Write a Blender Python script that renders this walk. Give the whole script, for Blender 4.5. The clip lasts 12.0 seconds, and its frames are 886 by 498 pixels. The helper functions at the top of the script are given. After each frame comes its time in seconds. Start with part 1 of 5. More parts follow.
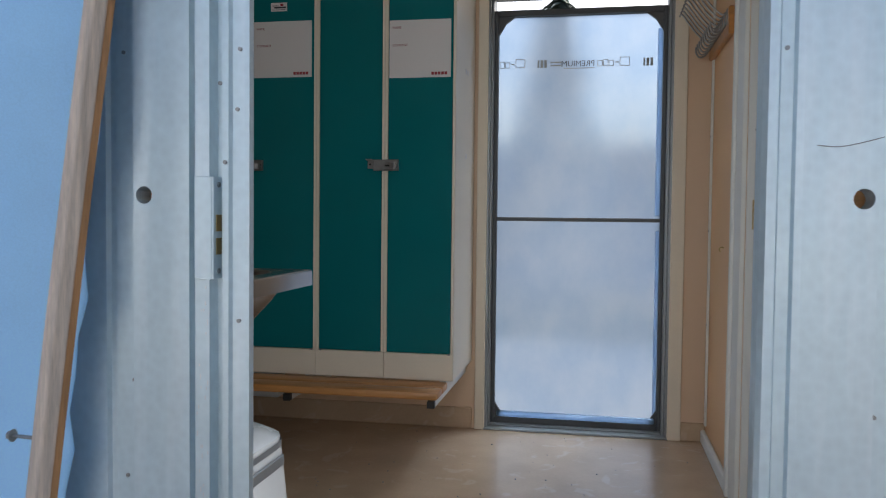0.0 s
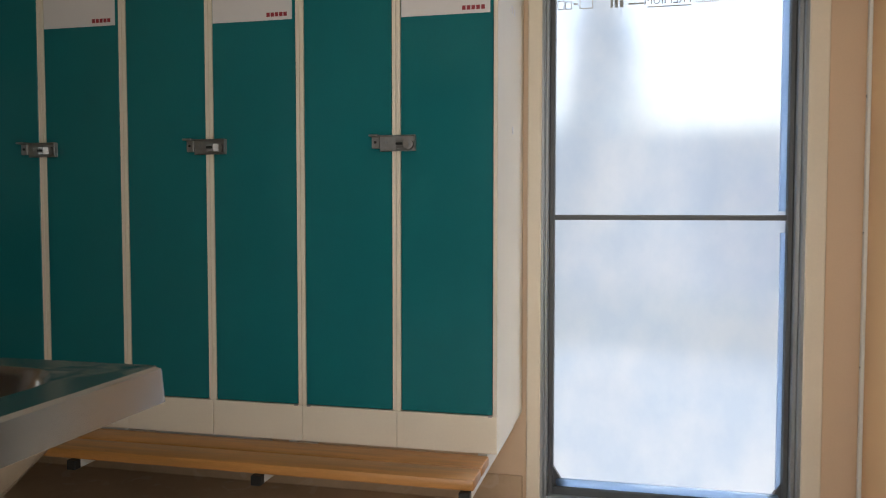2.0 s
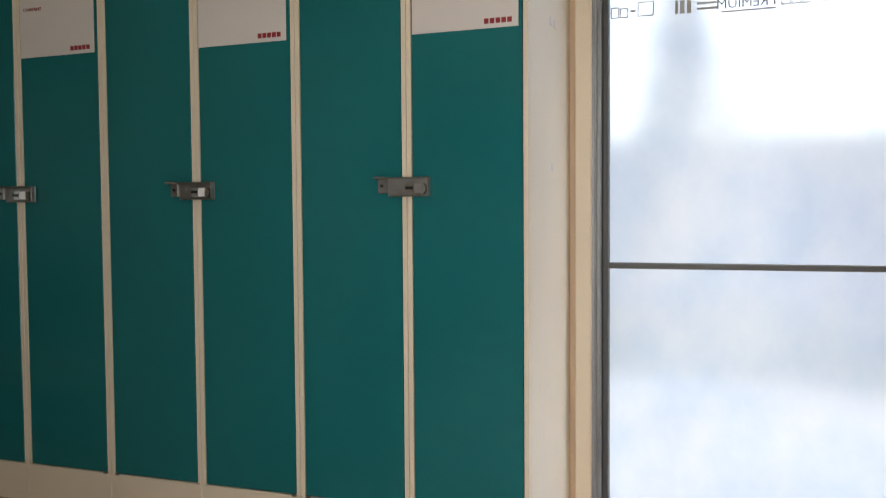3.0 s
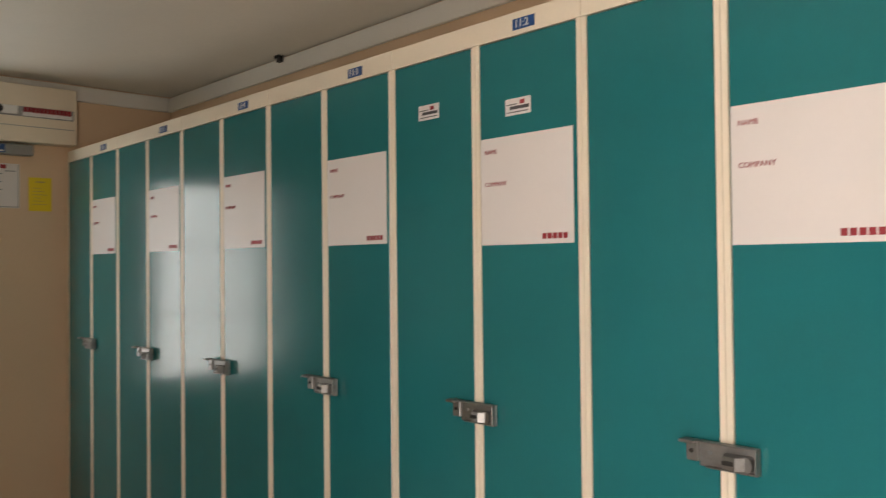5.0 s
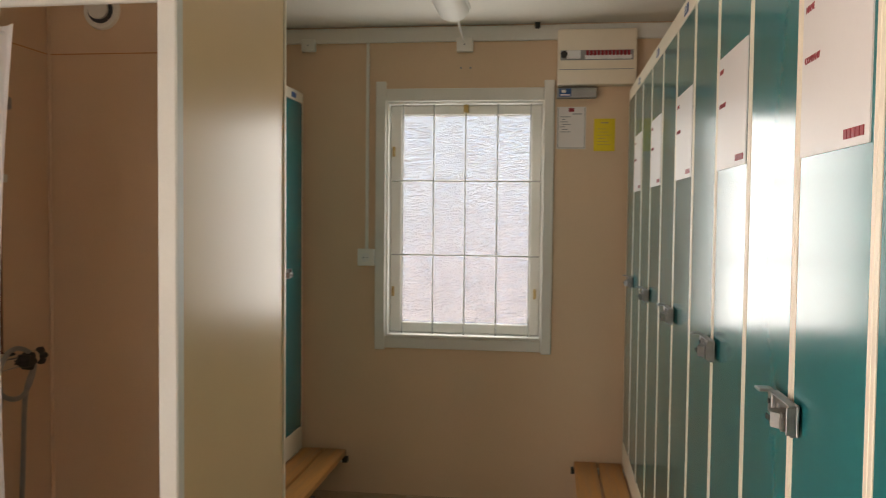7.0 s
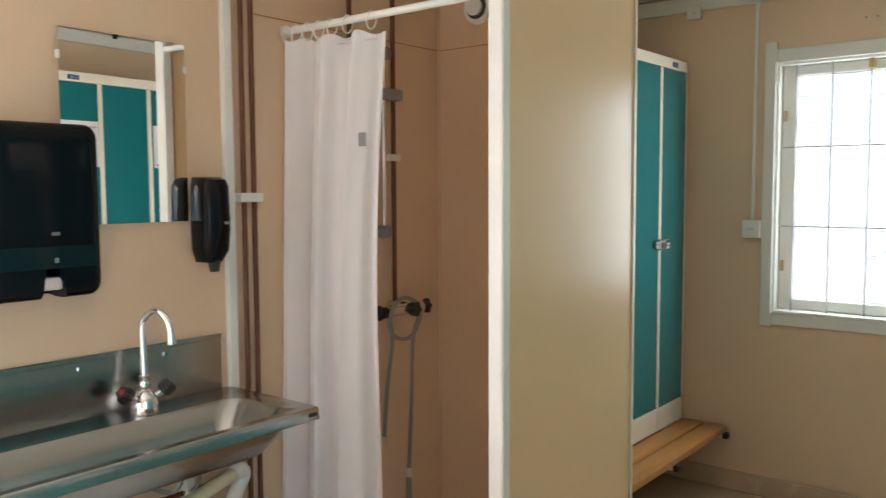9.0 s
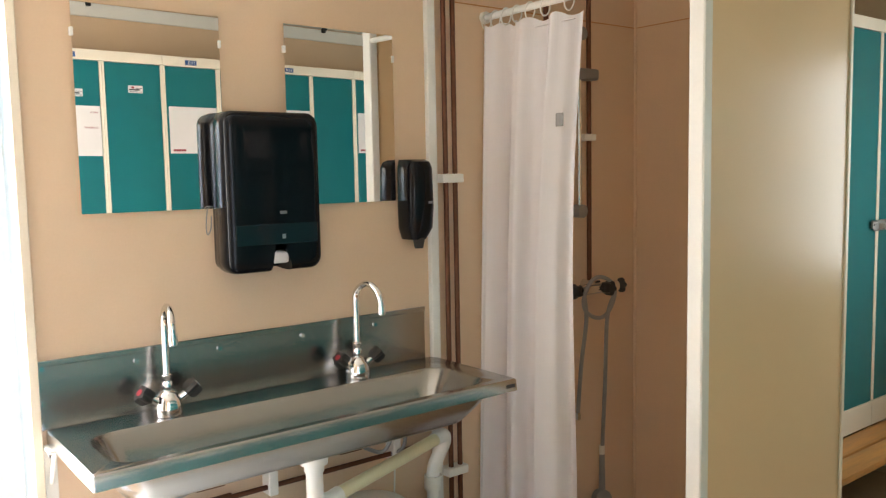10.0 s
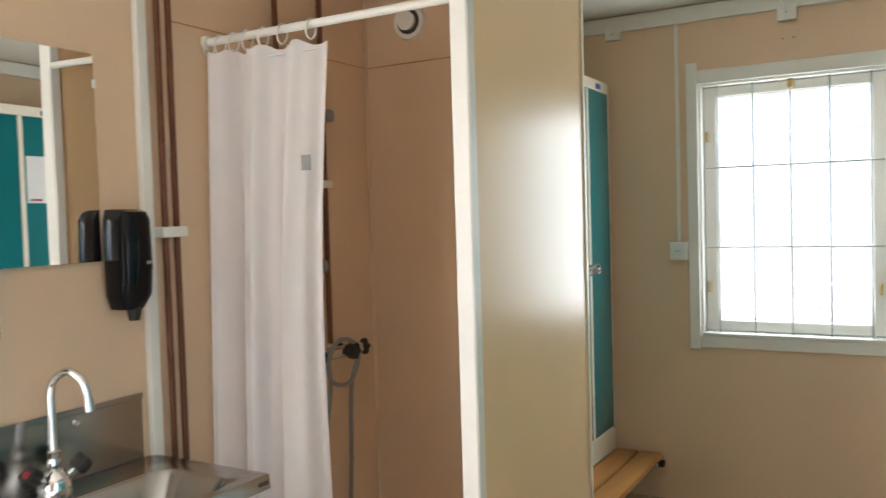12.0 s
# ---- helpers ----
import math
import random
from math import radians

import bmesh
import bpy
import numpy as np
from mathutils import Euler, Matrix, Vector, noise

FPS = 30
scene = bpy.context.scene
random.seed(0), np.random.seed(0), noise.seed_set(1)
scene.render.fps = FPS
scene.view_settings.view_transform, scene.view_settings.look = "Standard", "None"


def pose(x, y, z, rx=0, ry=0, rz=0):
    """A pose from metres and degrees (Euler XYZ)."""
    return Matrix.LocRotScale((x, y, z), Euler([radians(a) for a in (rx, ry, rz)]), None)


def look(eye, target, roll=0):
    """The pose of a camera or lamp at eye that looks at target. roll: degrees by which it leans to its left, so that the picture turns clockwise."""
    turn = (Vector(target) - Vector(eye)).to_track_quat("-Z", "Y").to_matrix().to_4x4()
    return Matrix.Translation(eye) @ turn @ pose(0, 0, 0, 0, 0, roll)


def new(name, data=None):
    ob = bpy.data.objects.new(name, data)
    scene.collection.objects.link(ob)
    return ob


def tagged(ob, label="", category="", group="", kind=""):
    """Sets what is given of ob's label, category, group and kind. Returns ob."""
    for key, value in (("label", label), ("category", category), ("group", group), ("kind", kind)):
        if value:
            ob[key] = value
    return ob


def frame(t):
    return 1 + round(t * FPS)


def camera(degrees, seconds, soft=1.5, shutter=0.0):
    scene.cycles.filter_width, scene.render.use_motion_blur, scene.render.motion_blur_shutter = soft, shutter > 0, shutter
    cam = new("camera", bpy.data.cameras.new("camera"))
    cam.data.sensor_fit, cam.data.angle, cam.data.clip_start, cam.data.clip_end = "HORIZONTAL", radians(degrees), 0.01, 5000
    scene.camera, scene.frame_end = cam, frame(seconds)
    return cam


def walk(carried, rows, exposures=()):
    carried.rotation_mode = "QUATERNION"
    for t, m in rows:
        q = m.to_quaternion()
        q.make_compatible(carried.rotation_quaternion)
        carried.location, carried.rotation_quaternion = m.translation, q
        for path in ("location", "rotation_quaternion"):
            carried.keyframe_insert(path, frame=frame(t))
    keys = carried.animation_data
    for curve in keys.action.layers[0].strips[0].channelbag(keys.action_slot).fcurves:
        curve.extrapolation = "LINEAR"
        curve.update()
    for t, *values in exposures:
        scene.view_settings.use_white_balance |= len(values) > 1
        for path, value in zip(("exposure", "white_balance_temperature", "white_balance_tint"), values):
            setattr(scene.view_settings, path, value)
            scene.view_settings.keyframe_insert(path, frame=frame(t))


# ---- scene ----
cam = camera(56.9, 12.0, soft=1.1, shutter=0.22)
PATH = [
    (0, (-0.114, 0.073, 1.011), (-0.488, 2.036, 0.933), 0.6),
    (0.5, (-0.169, 0.347, 1.029), (-0.555, 2.308, 0.954), 0.6),
    (1, (-0.239, 0.607, 1.039), (-0.627, 2.567, 0.956), 0.5),
    (1.5, (-0.253, 0.873, 1.037), (-0.664, 2.828, 0.941), 0.3),
    (2, (-0.306, 1.108, 1.036), (-0.775, 3.05, 0.937), 0.0),
    (2.5, (-0.297, 1.289, 1.068), (-0.866, 3.204, 0.965), -0.2),
    (2.7, (-0.285, 1.42, 1.09), (-0.893, 3.322, 0.988), -0.3),
    (4.3, (-0.254, 1.787, 1.568), (-1.261, 3.513, 1.661), -0.4),
    (4.5, (-0.26, 1.864, 1.584), (-1.383, 3.516, 1.675), -0.5),
    (4.7, (-0.275, 1.949, 1.584), (-1.532, 3.502, 1.664), -0.6),
    (5, (-0.294, 2.087, 1.561), (-1.761, 3.445, 1.596), -0.6),
    (5.5, (-0.343, 2.353, 1.533), (-2.095, 3.316, 1.498), -0.1),
    (6, (-0.41, 2.582, 1.522), (-2.332, 3.127, 1.444), 0.3),
    (6.5, (-0.42, 2.824, 1.525), (-2.414, 2.939, 1.435), 0.6),
    (7, (-0.339, 3.044, 1.514), (-2.32, 2.783, 1.428), 0.6),
    (7.2, (-0.338, 3.137, 1.534), (-2.293, 2.725, 1.438), 0.7),
    (8.8, (-0.369, 3.409, 1.5), (-1.998, 2.259, 1.347), -0.1),
    (9, (-0.368, 3.424, 1.496), (-1.923, 2.174, 1.347), -0.3),
    (9.5, (-0.32, 3.459, 1.504), (-1.659, 1.98, 1.373), -0.7),
    (10, (-0.302, 3.451, 1.487), (-1.53, 1.883, 1.302), -1.1),
    (10.5, (-0.312, 3.476, 1.482), (-1.485, 1.874, 1.242), -1.0),
    (11, (-0.313, 3.447, 1.48), (-1.551, 1.893, 1.249), -0.3),
    (11.5, (-0.336, 3.318, 1.449), (-1.818, 1.982, 1.306), -0.7),
    (12, (-0.438, 3.081, 1.49), (-2.172, 2.087, 1.41), -1.7),
]
EXPOSURE = [(0.0, 0.05, 6250, 9), (0.8, 0.22, 6600, 10), (1.5, 0.65, 7100, 11), (2.5, 1.05, 7200, 11), (4.4, 1.45, 7800, 15), (5.5, 2.2, 7700, 18), (7.0, 2.2, 7900, 18), (9.0, 3.05, 6700, 11), (10.5, 3.1, 7300, 13), (12.0, 3.12, 6650, 11)]
walk(cam, [(t, look(eye, target, roll)) for t, eye, target, roll in PATH], EXPOSURE)

# ---- daylight ----
world = bpy.data.worlds.new("overcast_sky")
scene.world = world
world.use_nodes = True
wn = world.node_tree
sky = wn.nodes.new("ShaderNodeTexSky")
sky.sky_type = "NISHITA"
sky.sun_disc = False
sky.sun_elevation = radians(50)
sky.sun_rotation = radians(20)
sky.air_density, sky.dust_density, sky.ozone_density = 1.0, 5.0, 1.0
wn.links.new(sky.outputs[0], wn.nodes["Background"].inputs[0])
wn.nodes["Background"].inputs[1].default_value = 0.22
sun_data = bpy.data.lights.new("sun", "SUN")
sun_data.energy, sun_data.angle, sun_data.color = 4.0, radians(30), (1.0, 0.96, 0.9)
sun = new("sun", sun_data)
sun.matrix_basis = look((0, 0, 0), (-0.22, -0.60, -0.766))


def daylight(name, m, w, h, watts, colour):
    """Sky light entering by an opening."""
    d = bpy.data.lights.new(name, "AREA")
    d.shape, d.size, d.size_y, d.energy, d.color = "RECTANGLE", w, h, watts, colour
    new(name, d).matrix_basis = m


daylight("sky_by_window", look((-4.402, 2.617, 1.486), (0, 2.617, 1.42)), 0.62, 1.0, 2.1, (0.84, 0.94, 1.0))
daylight("sky_by_entrance", look((-0.288, 1.385, 1.10), (-0.70, 3.9, 1.05)), 0.72, 1.8, 6.8, (0.96, 0.98, 1.0))


# ---- materials ----
def material(name, colour, rough=0.5, metal=0.0, vary=0.06, scale=6.0, fine=90.0, bump=0.05, stretch=(1, 1, 1), coat=0.0, spec=0.5, sheen=0.06):
    m = bpy.data.materials.new(name)
    m.use_nodes = True
    nt = m.node_tree
    b = nt.nodes["Principled BSDF"]
    co = nt.nodes.new("ShaderNodeTexCoord")
    mp = nt.nodes.new("ShaderNodeMapping")
    mp.inputs["Scale"].default_value = stretch
    nt.links.new(co.outputs["Object"], mp.inputs[0])
    big = nt.nodes.new("ShaderNodeTexNoise")
    big.inputs["Scale"].default_value, big.inputs["Detail"].default_value = scale, 5
    small = nt.nodes.new("ShaderNodeTexNoise")
    small.inputs["Scale"].default_value, small.inputs["Detail"].default_value = fine, 3
    nt.links.new(mp.outputs[0], big.inputs[0])
    nt.links.new(mp.outputs[0], small.inputs[0])
    add = nt.nodes.new("ShaderNodeMath")
    add.operation = "MULTIPLY_ADD"
    nt.links.new(small.outputs[0], add.inputs[0])
    add.inputs[1].default_value = 0.4
    nt.links.new(big.outputs[0], add.inputs[2])
    ramp = nt.nodes.new("ShaderNodeMapRange")
    ramp.inputs[1].default_value, ramp.inputs[2].default_value = 0.45, 0.95
    ramp.inputs[3].default_value, ramp.inputs[4].default_value = 1 - vary, 1 + vary
    nt.links.new(add.outputs[0], ramp.inputs[0])
    mul = nt.nodes.new("ShaderNodeVectorMath")
    mul.operation = "SCALE"
    mul.inputs[0].default_value = colour
    nt.links.new(ramp.outputs[0], mul.inputs["Scale"])
    nt.links.new(mul.outputs[0], b.inputs["Base Color"])
    rr = nt.nodes.new("ShaderNodeMapRange")
    rr.inputs[1].default_value, rr.inputs[2].default_value = 0.3, 0.7
    rr.inputs[3].default_value, rr.inputs[4].default_value = max(0.02, rough - sheen), min(1, rough + sheen)
    nt.links.new(big.outputs[0], rr.inputs[0])
    nt.links.new(rr.outputs[0], b.inputs["Roughness"])
    b.inputs["Metallic"].default_value = metal
    b.inputs["Coat Weight"].default_value = coat
    b.inputs["Specular IOR Level"].default_value = spec
    if bump:
        bn = nt.nodes.new("ShaderNodeBump")
        bn.inputs["Strength"].default_value, bn.inputs["Distance"].default_value = bump, 0.002
        nt.links.new(add.outputs[0], bn.inputs["Height"])
        nt.links.new(bn.outputs[0], b.inputs["Normal"])
    return m


def sheer(name, colour, diffuse, rough, ior, gloss, bump_scale=(20, 20, 20), bump=0.0, distance=0.004):
    """A thin sheet that lets light through: partly scattered, partly blurred straight through."""
    m = bpy.data.materials.new(name)
    m.use_nodes = True
    nt = m.node_tree
    nt.nodes.remove(nt.nodes["Principled BSDF"])
    out = nt.nodes["Material Output"]
    tl, rf, gl = (nt.nodes.new("ShaderNodeBsdf" + k) for k in ("Translucent", "Refraction", "Glossy"))
    tl.inputs[0].default_value = rf.inputs[0].default_value = (*colour, 1)
    gl.inputs["Roughness"].default_value = 0.15
    rf.inputs["Roughness"].default_value, rf.inputs["IOR"].default_value = rough, ior
    m1, m2 = nt.nodes.new("ShaderNodeMixShader"), nt.nodes.new("ShaderNodeMixShader")
    m1.inputs[0].default_value, m2.inputs[0].default_value = diffuse, gloss
    nt.links.new(rf.outputs[0], m1.inputs[1])
    nt.links.new(tl.outputs[0], m1.inputs[2])
    nt.links.new(m1.outputs[0], m2.inputs[1])
    nt.links.new(gl.outputs[0], m2.inputs[2])
    nt.links.new(m2.outputs[0], out.inputs[0])
    if bump:
        co, mp, no, bn = (nt.nodes.new("ShaderNode" + k) for k in ("TexCoord", "Mapping", "TexNoise", "Bump"))
        mp.inputs["Scale"].default_value = bump_scale
        no.inputs["Scale"].default_value, no.inputs["Detail"].default_value, no.inputs["Distortion"].default_value = 1.0, 1.5, 0.6
        bn.inputs["Strength"].default_value, bn.inputs["Distance"].default_value = bump, distance
        nt.links.new(co.outputs["Object"], mp.inputs[0])
        nt.links.new(mp.outputs[0], no.inputs[0])
        nt.links.new(no.outputs[0], bn.inputs["Height"])
        for n in (rf, gl, tl):
            nt.links.new(bn.outputs[0], n.inputs["Normal"])
    return m


BEIGE = material("beige_laminate", (0.70, 0.51, 0.345), 0.42, vary=0.04, scale=1.5, fine=160, bump=0.03, sheen=0.01)
BEIGE_SHINE = material("beige_glossy_laminate", (0.77, 0.56, 0.33), 0.29, vary=0.03, scale=1.5, fine=160, bump=0.02, sheen=0.005, spec=0.22)
BEIGE_SATIN = material("beige_satin_laminate", (0.76, 0.46, 0.23), 0.36, vary=0.04, scale=1.5, fine=160, bump=0.03, spec=0.18, sheen=0.01)
CREAM = material("cream_paint", (0.80, 0.71, 0.57), 0.42, vary=0.04, scale=4, fine=120, bump=0.04)
WHITE = material("white_paint", (0.76, 0.75, 0.70), 0.45, vary=0.04, scale=4, fine=120, bump=0.04)
CEIL = material("ceiling_board", (0.74, 0.71, 0.64), 0.6, vary=0.05, scale=2, fine=80, bump=0.05)
TEAL = material("teal_lacquer", (0.006, 0.158, 0.168), 0.16, vary=0.05, scale=3, fine=220, bump=0.02, sheen=0.02, spec=0.42)
FLOOR = material("vinyl_floor", (0.54, 0.39, 0.26), 0.24, vary=0.08, scale=5, fine=70, bump=0.12, sheen=0.03)
PINE = material("varnished_pine", (0.49, 0.22, 0.062), 0.4, vary=0.25, scale=3, fine=30, bump=0.2, stretch=(1, 14, 14))
RAW = material("weathered_pine", (0.68, 0.54, 0.42), 0.75, vary=0.28, scale=5, fine=40, bump=0.5, stretch=(14, 14, 0.7))
SAWN = material("orange_pine_edge", (0.44, 0.22, 0.09), 0.7, vary=0.3, scale=5, fine=40, bump=0.4, stretch=(14, 14, 0.7))
GALV = material("galvanised_steel", (0.68, 0.78, 0.81), 0.40, 0.55, vary=0.07, scale=7, fine=60, bump=0.14, stretch=(1, 1, 0.5))
GREY = material("grey_frame_paint", (0.085, 0.088, 0.09), 0.45, vary=0.1, scale=12, fine=150, bump=0.1)
GREYLT = material("grey_aluminium", (0.30, 0.31, 0.31), 0.4, 0.6, vary=0.1, scale=12, fine=150, bump=0.1)
STEEL = material("brushed_stainless", (0.43, 0.42, 0.405), 0.22, 1.0, vary=0.02, scale=5, fine=140, bump=0.0, stretch=(0.3, 3, 3), sheen=0.004)
CHROME = material("chrome", (0.78, 0.78, 0.78), 0.09, 1.0, vary=0.03, bump=0.0)
ZINC = material("zinc_hasp", (0.34, 0.335, 0.325), 0.48, 1.0, vary=0.15, scale=40, fine=200, bump=0.08)
BLACK = material("black_gloss_plastic", (0.005, 0.006, 0.008), 0.09, vary=0.05, bump=0.0, spec=0.2, sheen=0.01)
SMOKED = material("smoked_plastic", (0.008, 0.016, 0.020), 0.07, vary=0.05, bump=0.0, spec=0.35, sheen=0.01)
BLACKM = material("black_plastic_and_shade", (0.015, 0.014, 0.013), 0.5, vary=0.1, bump=0.05)
COPPER = material("aged_copper", (0.15, 0.058, 0.030), 0.4, 0.7, vary=0.3, scale=14, fine=80, bump=0.1)
BRASS = material("brass", (0.50, 0.36, 0.16), 0.4, 0.9, vary=0.2, scale=30, bump=0.05)
PVC = material("white_pvc", (0.78, 0.77, 0.72), 0.35, vary=0.03, bump=0.02)
YPVC = material("yellowed_pvc", (0.72, 0.66, 0.42), 0.4, vary=0.05, bump=0.02)
PAPER = material("printed_paper", (0.74, 0.70, 0.68), 0.4, vary=0.02, bump=0.02)
YELLOW = material("yellow_paper", (0.78, 0.58, 0.02), 0.6, vary=0.04, bump=0.02)
RED = material("red_print", (0.30, 0.02, 0.03), 0.5, vary=0.05, bump=0.0)
INK = material("dark_print", (0.05, 0.05, 0.055), 0.5, vary=0.05, bump=0.0)
BLUE = material("blue_label", (0.01, 0.07, 0.22), 0.4, vary=0.05, bump=0.0)
APPL = material("white_enamel", (0.74, 0.75, 0.74), 0.3, vary=0.03, scale=3, bump=0.02)
TARP = material("blue_tarpaulin", (0.40, 0.68, 0.95), 0.42, vary=0.12, scale=3, fine=300, bump=0.25)
GRAVEL = material("gravel", (0.20, 0.19, 0.175), 0.9, vary=0.45, scale=1.2, fine=26, bump=1.0)
GRASS = material("grass", (0.07, 0.11, 0.03), 0.9, vary=0.4, scale=3, fine=40, bump=0.8)
SIDING = material("white_cabin_siding", (0.72, 0.75, 0.78), 0.5, vary=0.05, scale=2, fine=60, bump=0.05)
LEAF = material("spruce_green", (0.08, 0.11, 0.08), 0.8, vary=0.4, scale=3, fine=30, bump=0.5)
LILAC = material("flower_pink", (0.42, 0.10, 0.22), 0.8, vary=0.4, scale=6, fine=30, bump=0.4)
BAR = material("pale_grey_steel", (0.42, 0.42, 0.40), 0.45, vary=0.1, scale=20, bump=0.05)
HOARD = material("lavender_grey_boards", (0.24, 0.235, 0.28), 0.6, vary=0.12, scale=2, bump=0.1)
SLATE = material("blue_grey_cladding", (0.16, 0.17, 0.24), 0.7, vary=0.1, scale=2, bump=0.1)
PLASTIC = sheer("milky_polythene", (0.40, 0.485, 0.62), 0.42, 0.36, 1.15, 0.02, (5, 5, 1.0), 0.2, 0.02)


def mottled():
    """Two bluish tints mixed unevenly over the plastic."""
    nt = PLASTIC.node_tree
    co, mp, no, mr, mx = (nt.nodes.new("ShaderNode" + k) for k in ("TexCoord", "Mapping", "TexNoise", "MapRange", "Mix"))
    mp.inputs["Scale"].default_value = (3.5, 3.5, 2.6)
    no.inputs["Scale"].default_value, no.inputs["Detail"].default_value, no.inputs["Roughness"].default_value = 1.6, 4, 0.55
    mr.inputs[1].default_value, mr.inputs[2].default_value = 0.35, 0.65
    mx.data_type = "RGBA"
    mx.inputs["A"].default_value, mx.inputs["B"].default_value = (0.285, 0.38, 0.52, 1), (0.35, 0.43, 0.545, 1)
    nt.links.new(co.outputs["Object"], mp.inputs[0])
    nt.links.new(mp.outputs[0], no.inputs[0])
    nt.links.new(no.outputs[0], mr.inputs[0])
    nt.links.new(mr.outputs[0], mx.inputs[0])
    for n in nt.nodes:
        if n.bl_idname in ("ShaderNodeBsdfTranslucent", "ShaderNodeBsdfRefraction"):
            nt.links.new(mx.outputs["Result"], n.inputs["Color"])


mottled()
FOLD = sheer("folded_polythene", (0.60, 0.72, 0.86), 0.7, 0.5, 1.2, 0.08, (14, 14, 14), 0.5, 0.01)
GLASS = sheer("rippled_glass", (0.74, 0.75, 0.74), 0.10, 0.05, 1.4, 0.06, (60, 24, 80), 1.0, 0.022)
MIRROR = material("mirror_glass", (0.88, 0.90, 0.89), 0.03, 1.0, vary=0.0, bump=0.0)
MIRROR.node_tree.nodes["Principled BSDF"].inputs["Roughness"].default_value = 0.01
for link in list(MIRROR.node_tree.links):
    if link.to_socket.name == "Roughness":
        MIRROR.node_tree.links.remove(link)


def cloth_material():
    m = bpy.data.materials.new("white_shower_cloth")
    m.use_nodes = True
    nt = m.node_tree
    nt.nodes.remove(nt.nodes["Principled BSDF"])
    d, t, x = (nt.nodes.new("ShaderNode" + k) for k in ("BsdfDiffuse", "BsdfTranslucent", "MixShader"))
    d.inputs[0].default_value = t.inputs[0].default_value = (0.92, 0.90, 0.91, 1)
    x.inputs[0].default_value = 0.35
    w, b = nt.nodes.new("ShaderNodeTexNoise"), nt.nodes.new("ShaderNodeBump")
    w.inputs["Scale"].default_value = 30
    b.inputs["Strength"].default_value, b.inputs["Distance"].default_value = 0.2, 0.004
    nt.links.new(w.outputs[0], b.inputs["Height"])
    nt.links.new(b.outputs[0], d.inputs["Normal"])
    nt.links.new(d.outputs[0], x.inputs[1])
    nt.links.new(t.outputs[0], x.inputs[2])
    nt.links.new(x.outputs[0], nt.nodes["Material Output"].inputs[0])
    return m


CLOTH = cloth_material()


def spangle():
    """Zinc spangle and pale runs on the galvanised sheets."""
    nt = GALV.node_tree
    b = nt.nodes["Principled BSDF"]
    old = b.inputs["Base Color"].links[0].from_socket
    co, mp, no, vo, mr, mx, m2 = (nt.nodes.new("ShaderNode" + k) for k in ("TexCoord", "Mapping", "TexNoise", "TexVoronoi", "MapRange", "Mix", "Mix"))
    mp.inputs["Scale"].default_value = (26, 26, 1.6)
    no.inputs["Scale"].default_value, no.inputs["Detail"].default_value = 1.0, 6
    vo.inputs["Scale"].default_value = 70
    mr.inputs[1].default_value, mr.inputs[2].default_value = 0.5, 0.72
    mr.inputs[4].default_value = 0.55
    mx.data_type = m2.data_type = "RGBA"
    mx.inputs["B"].default_value = (0.86, 0.90, 0.92, 1)
    m2.blend_type = "MULTIPLY"
    m2.inputs[0].default_value = 0.09
    nt.links.new(co.outputs["Object"], mp.inputs[0])
    nt.links.new(mp.outputs[0], no.inputs[0])
    nt.links.new(co.outputs["Object"], vo.inputs["Vector"])
    nt.links.new(no.outputs[0], mr.inputs[0])
    nt.links.new(mr.outputs[0], mx.inputs[0])
    nt.links.new(old, mx.inputs["A"])
    nt.links.new(mx.outputs["Result"], m2.inputs["A"])
    nt.links.new(vo.outputs["Distance"], m2.inputs["B"])
    nt.links.new(m2.outputs["Result"], b.inputs["Base Color"])


spangle()


def scuffed_floor():
    """Pale worn patches and scratches on the vinyl."""
    nt = FLOOR.node_tree
    b = nt.nodes["Principled BSDF"]
    old = b.inputs["Base Color"].links[0].from_socket
    co, no, mr, mx = (nt.nodes.new("ShaderNode" + k) for k in ("TexCoord", "TexNoise", "MapRange", "Mix"))
    no.inputs["Scale"].default_value, no.inputs["Detail"].default_value, no.inputs["Distortion"].default_value = 7, 8, 1.5
    mr.inputs[1].default_value, mr.inputs[2].default_value = 0.60, 0.66
    mr.inputs[4].default_value = 0.35
    mx.data_type = "RGBA"
    mx.inputs["B"].default_value = (0.66, 0.54, 0.42, 1)
    nt.links.new(co.outputs["Object"], no.inputs[0])
    nt.links.new(no.outputs[0], mr.inputs[0])
    nt.links.new(mr.outputs[0], mx.inputs[0])
    nt.links.new(old, mx.inputs["A"])
    nt.links.new(mx.outputs["Result"], b.inputs["Base Color"])


scuffed_floor()


# ---- mesh helpers ----
def box(bm, x0, x1, y0, y1, z0, z1, bevel=0.0, seg=1):
    m = Matrix.LocRotScale(((x0 + x1) / 2, (y0 + y1) / 2, (z0 + z1) / 2), None, (abs(x1 - x0), abs(y1 - y0), abs(z1 - z0)))
    made = bmesh.ops.create_cube(bm, size=1, matrix=m)["verts"]
    if bevel:
        edges = list({e for v in made for e in v.link_edges})
        bmesh.ops.bevel(bm, geom=edges, offset=bevel, segments=seg, affect="EDGES", profile=0.5)
    return bm


def boxes(*rows, bevel=0.0, seg=1):
    bm = bmesh.new()
    for r in rows:
        box(bm, *r, bevel=bevel, seg=seg)
    return bm


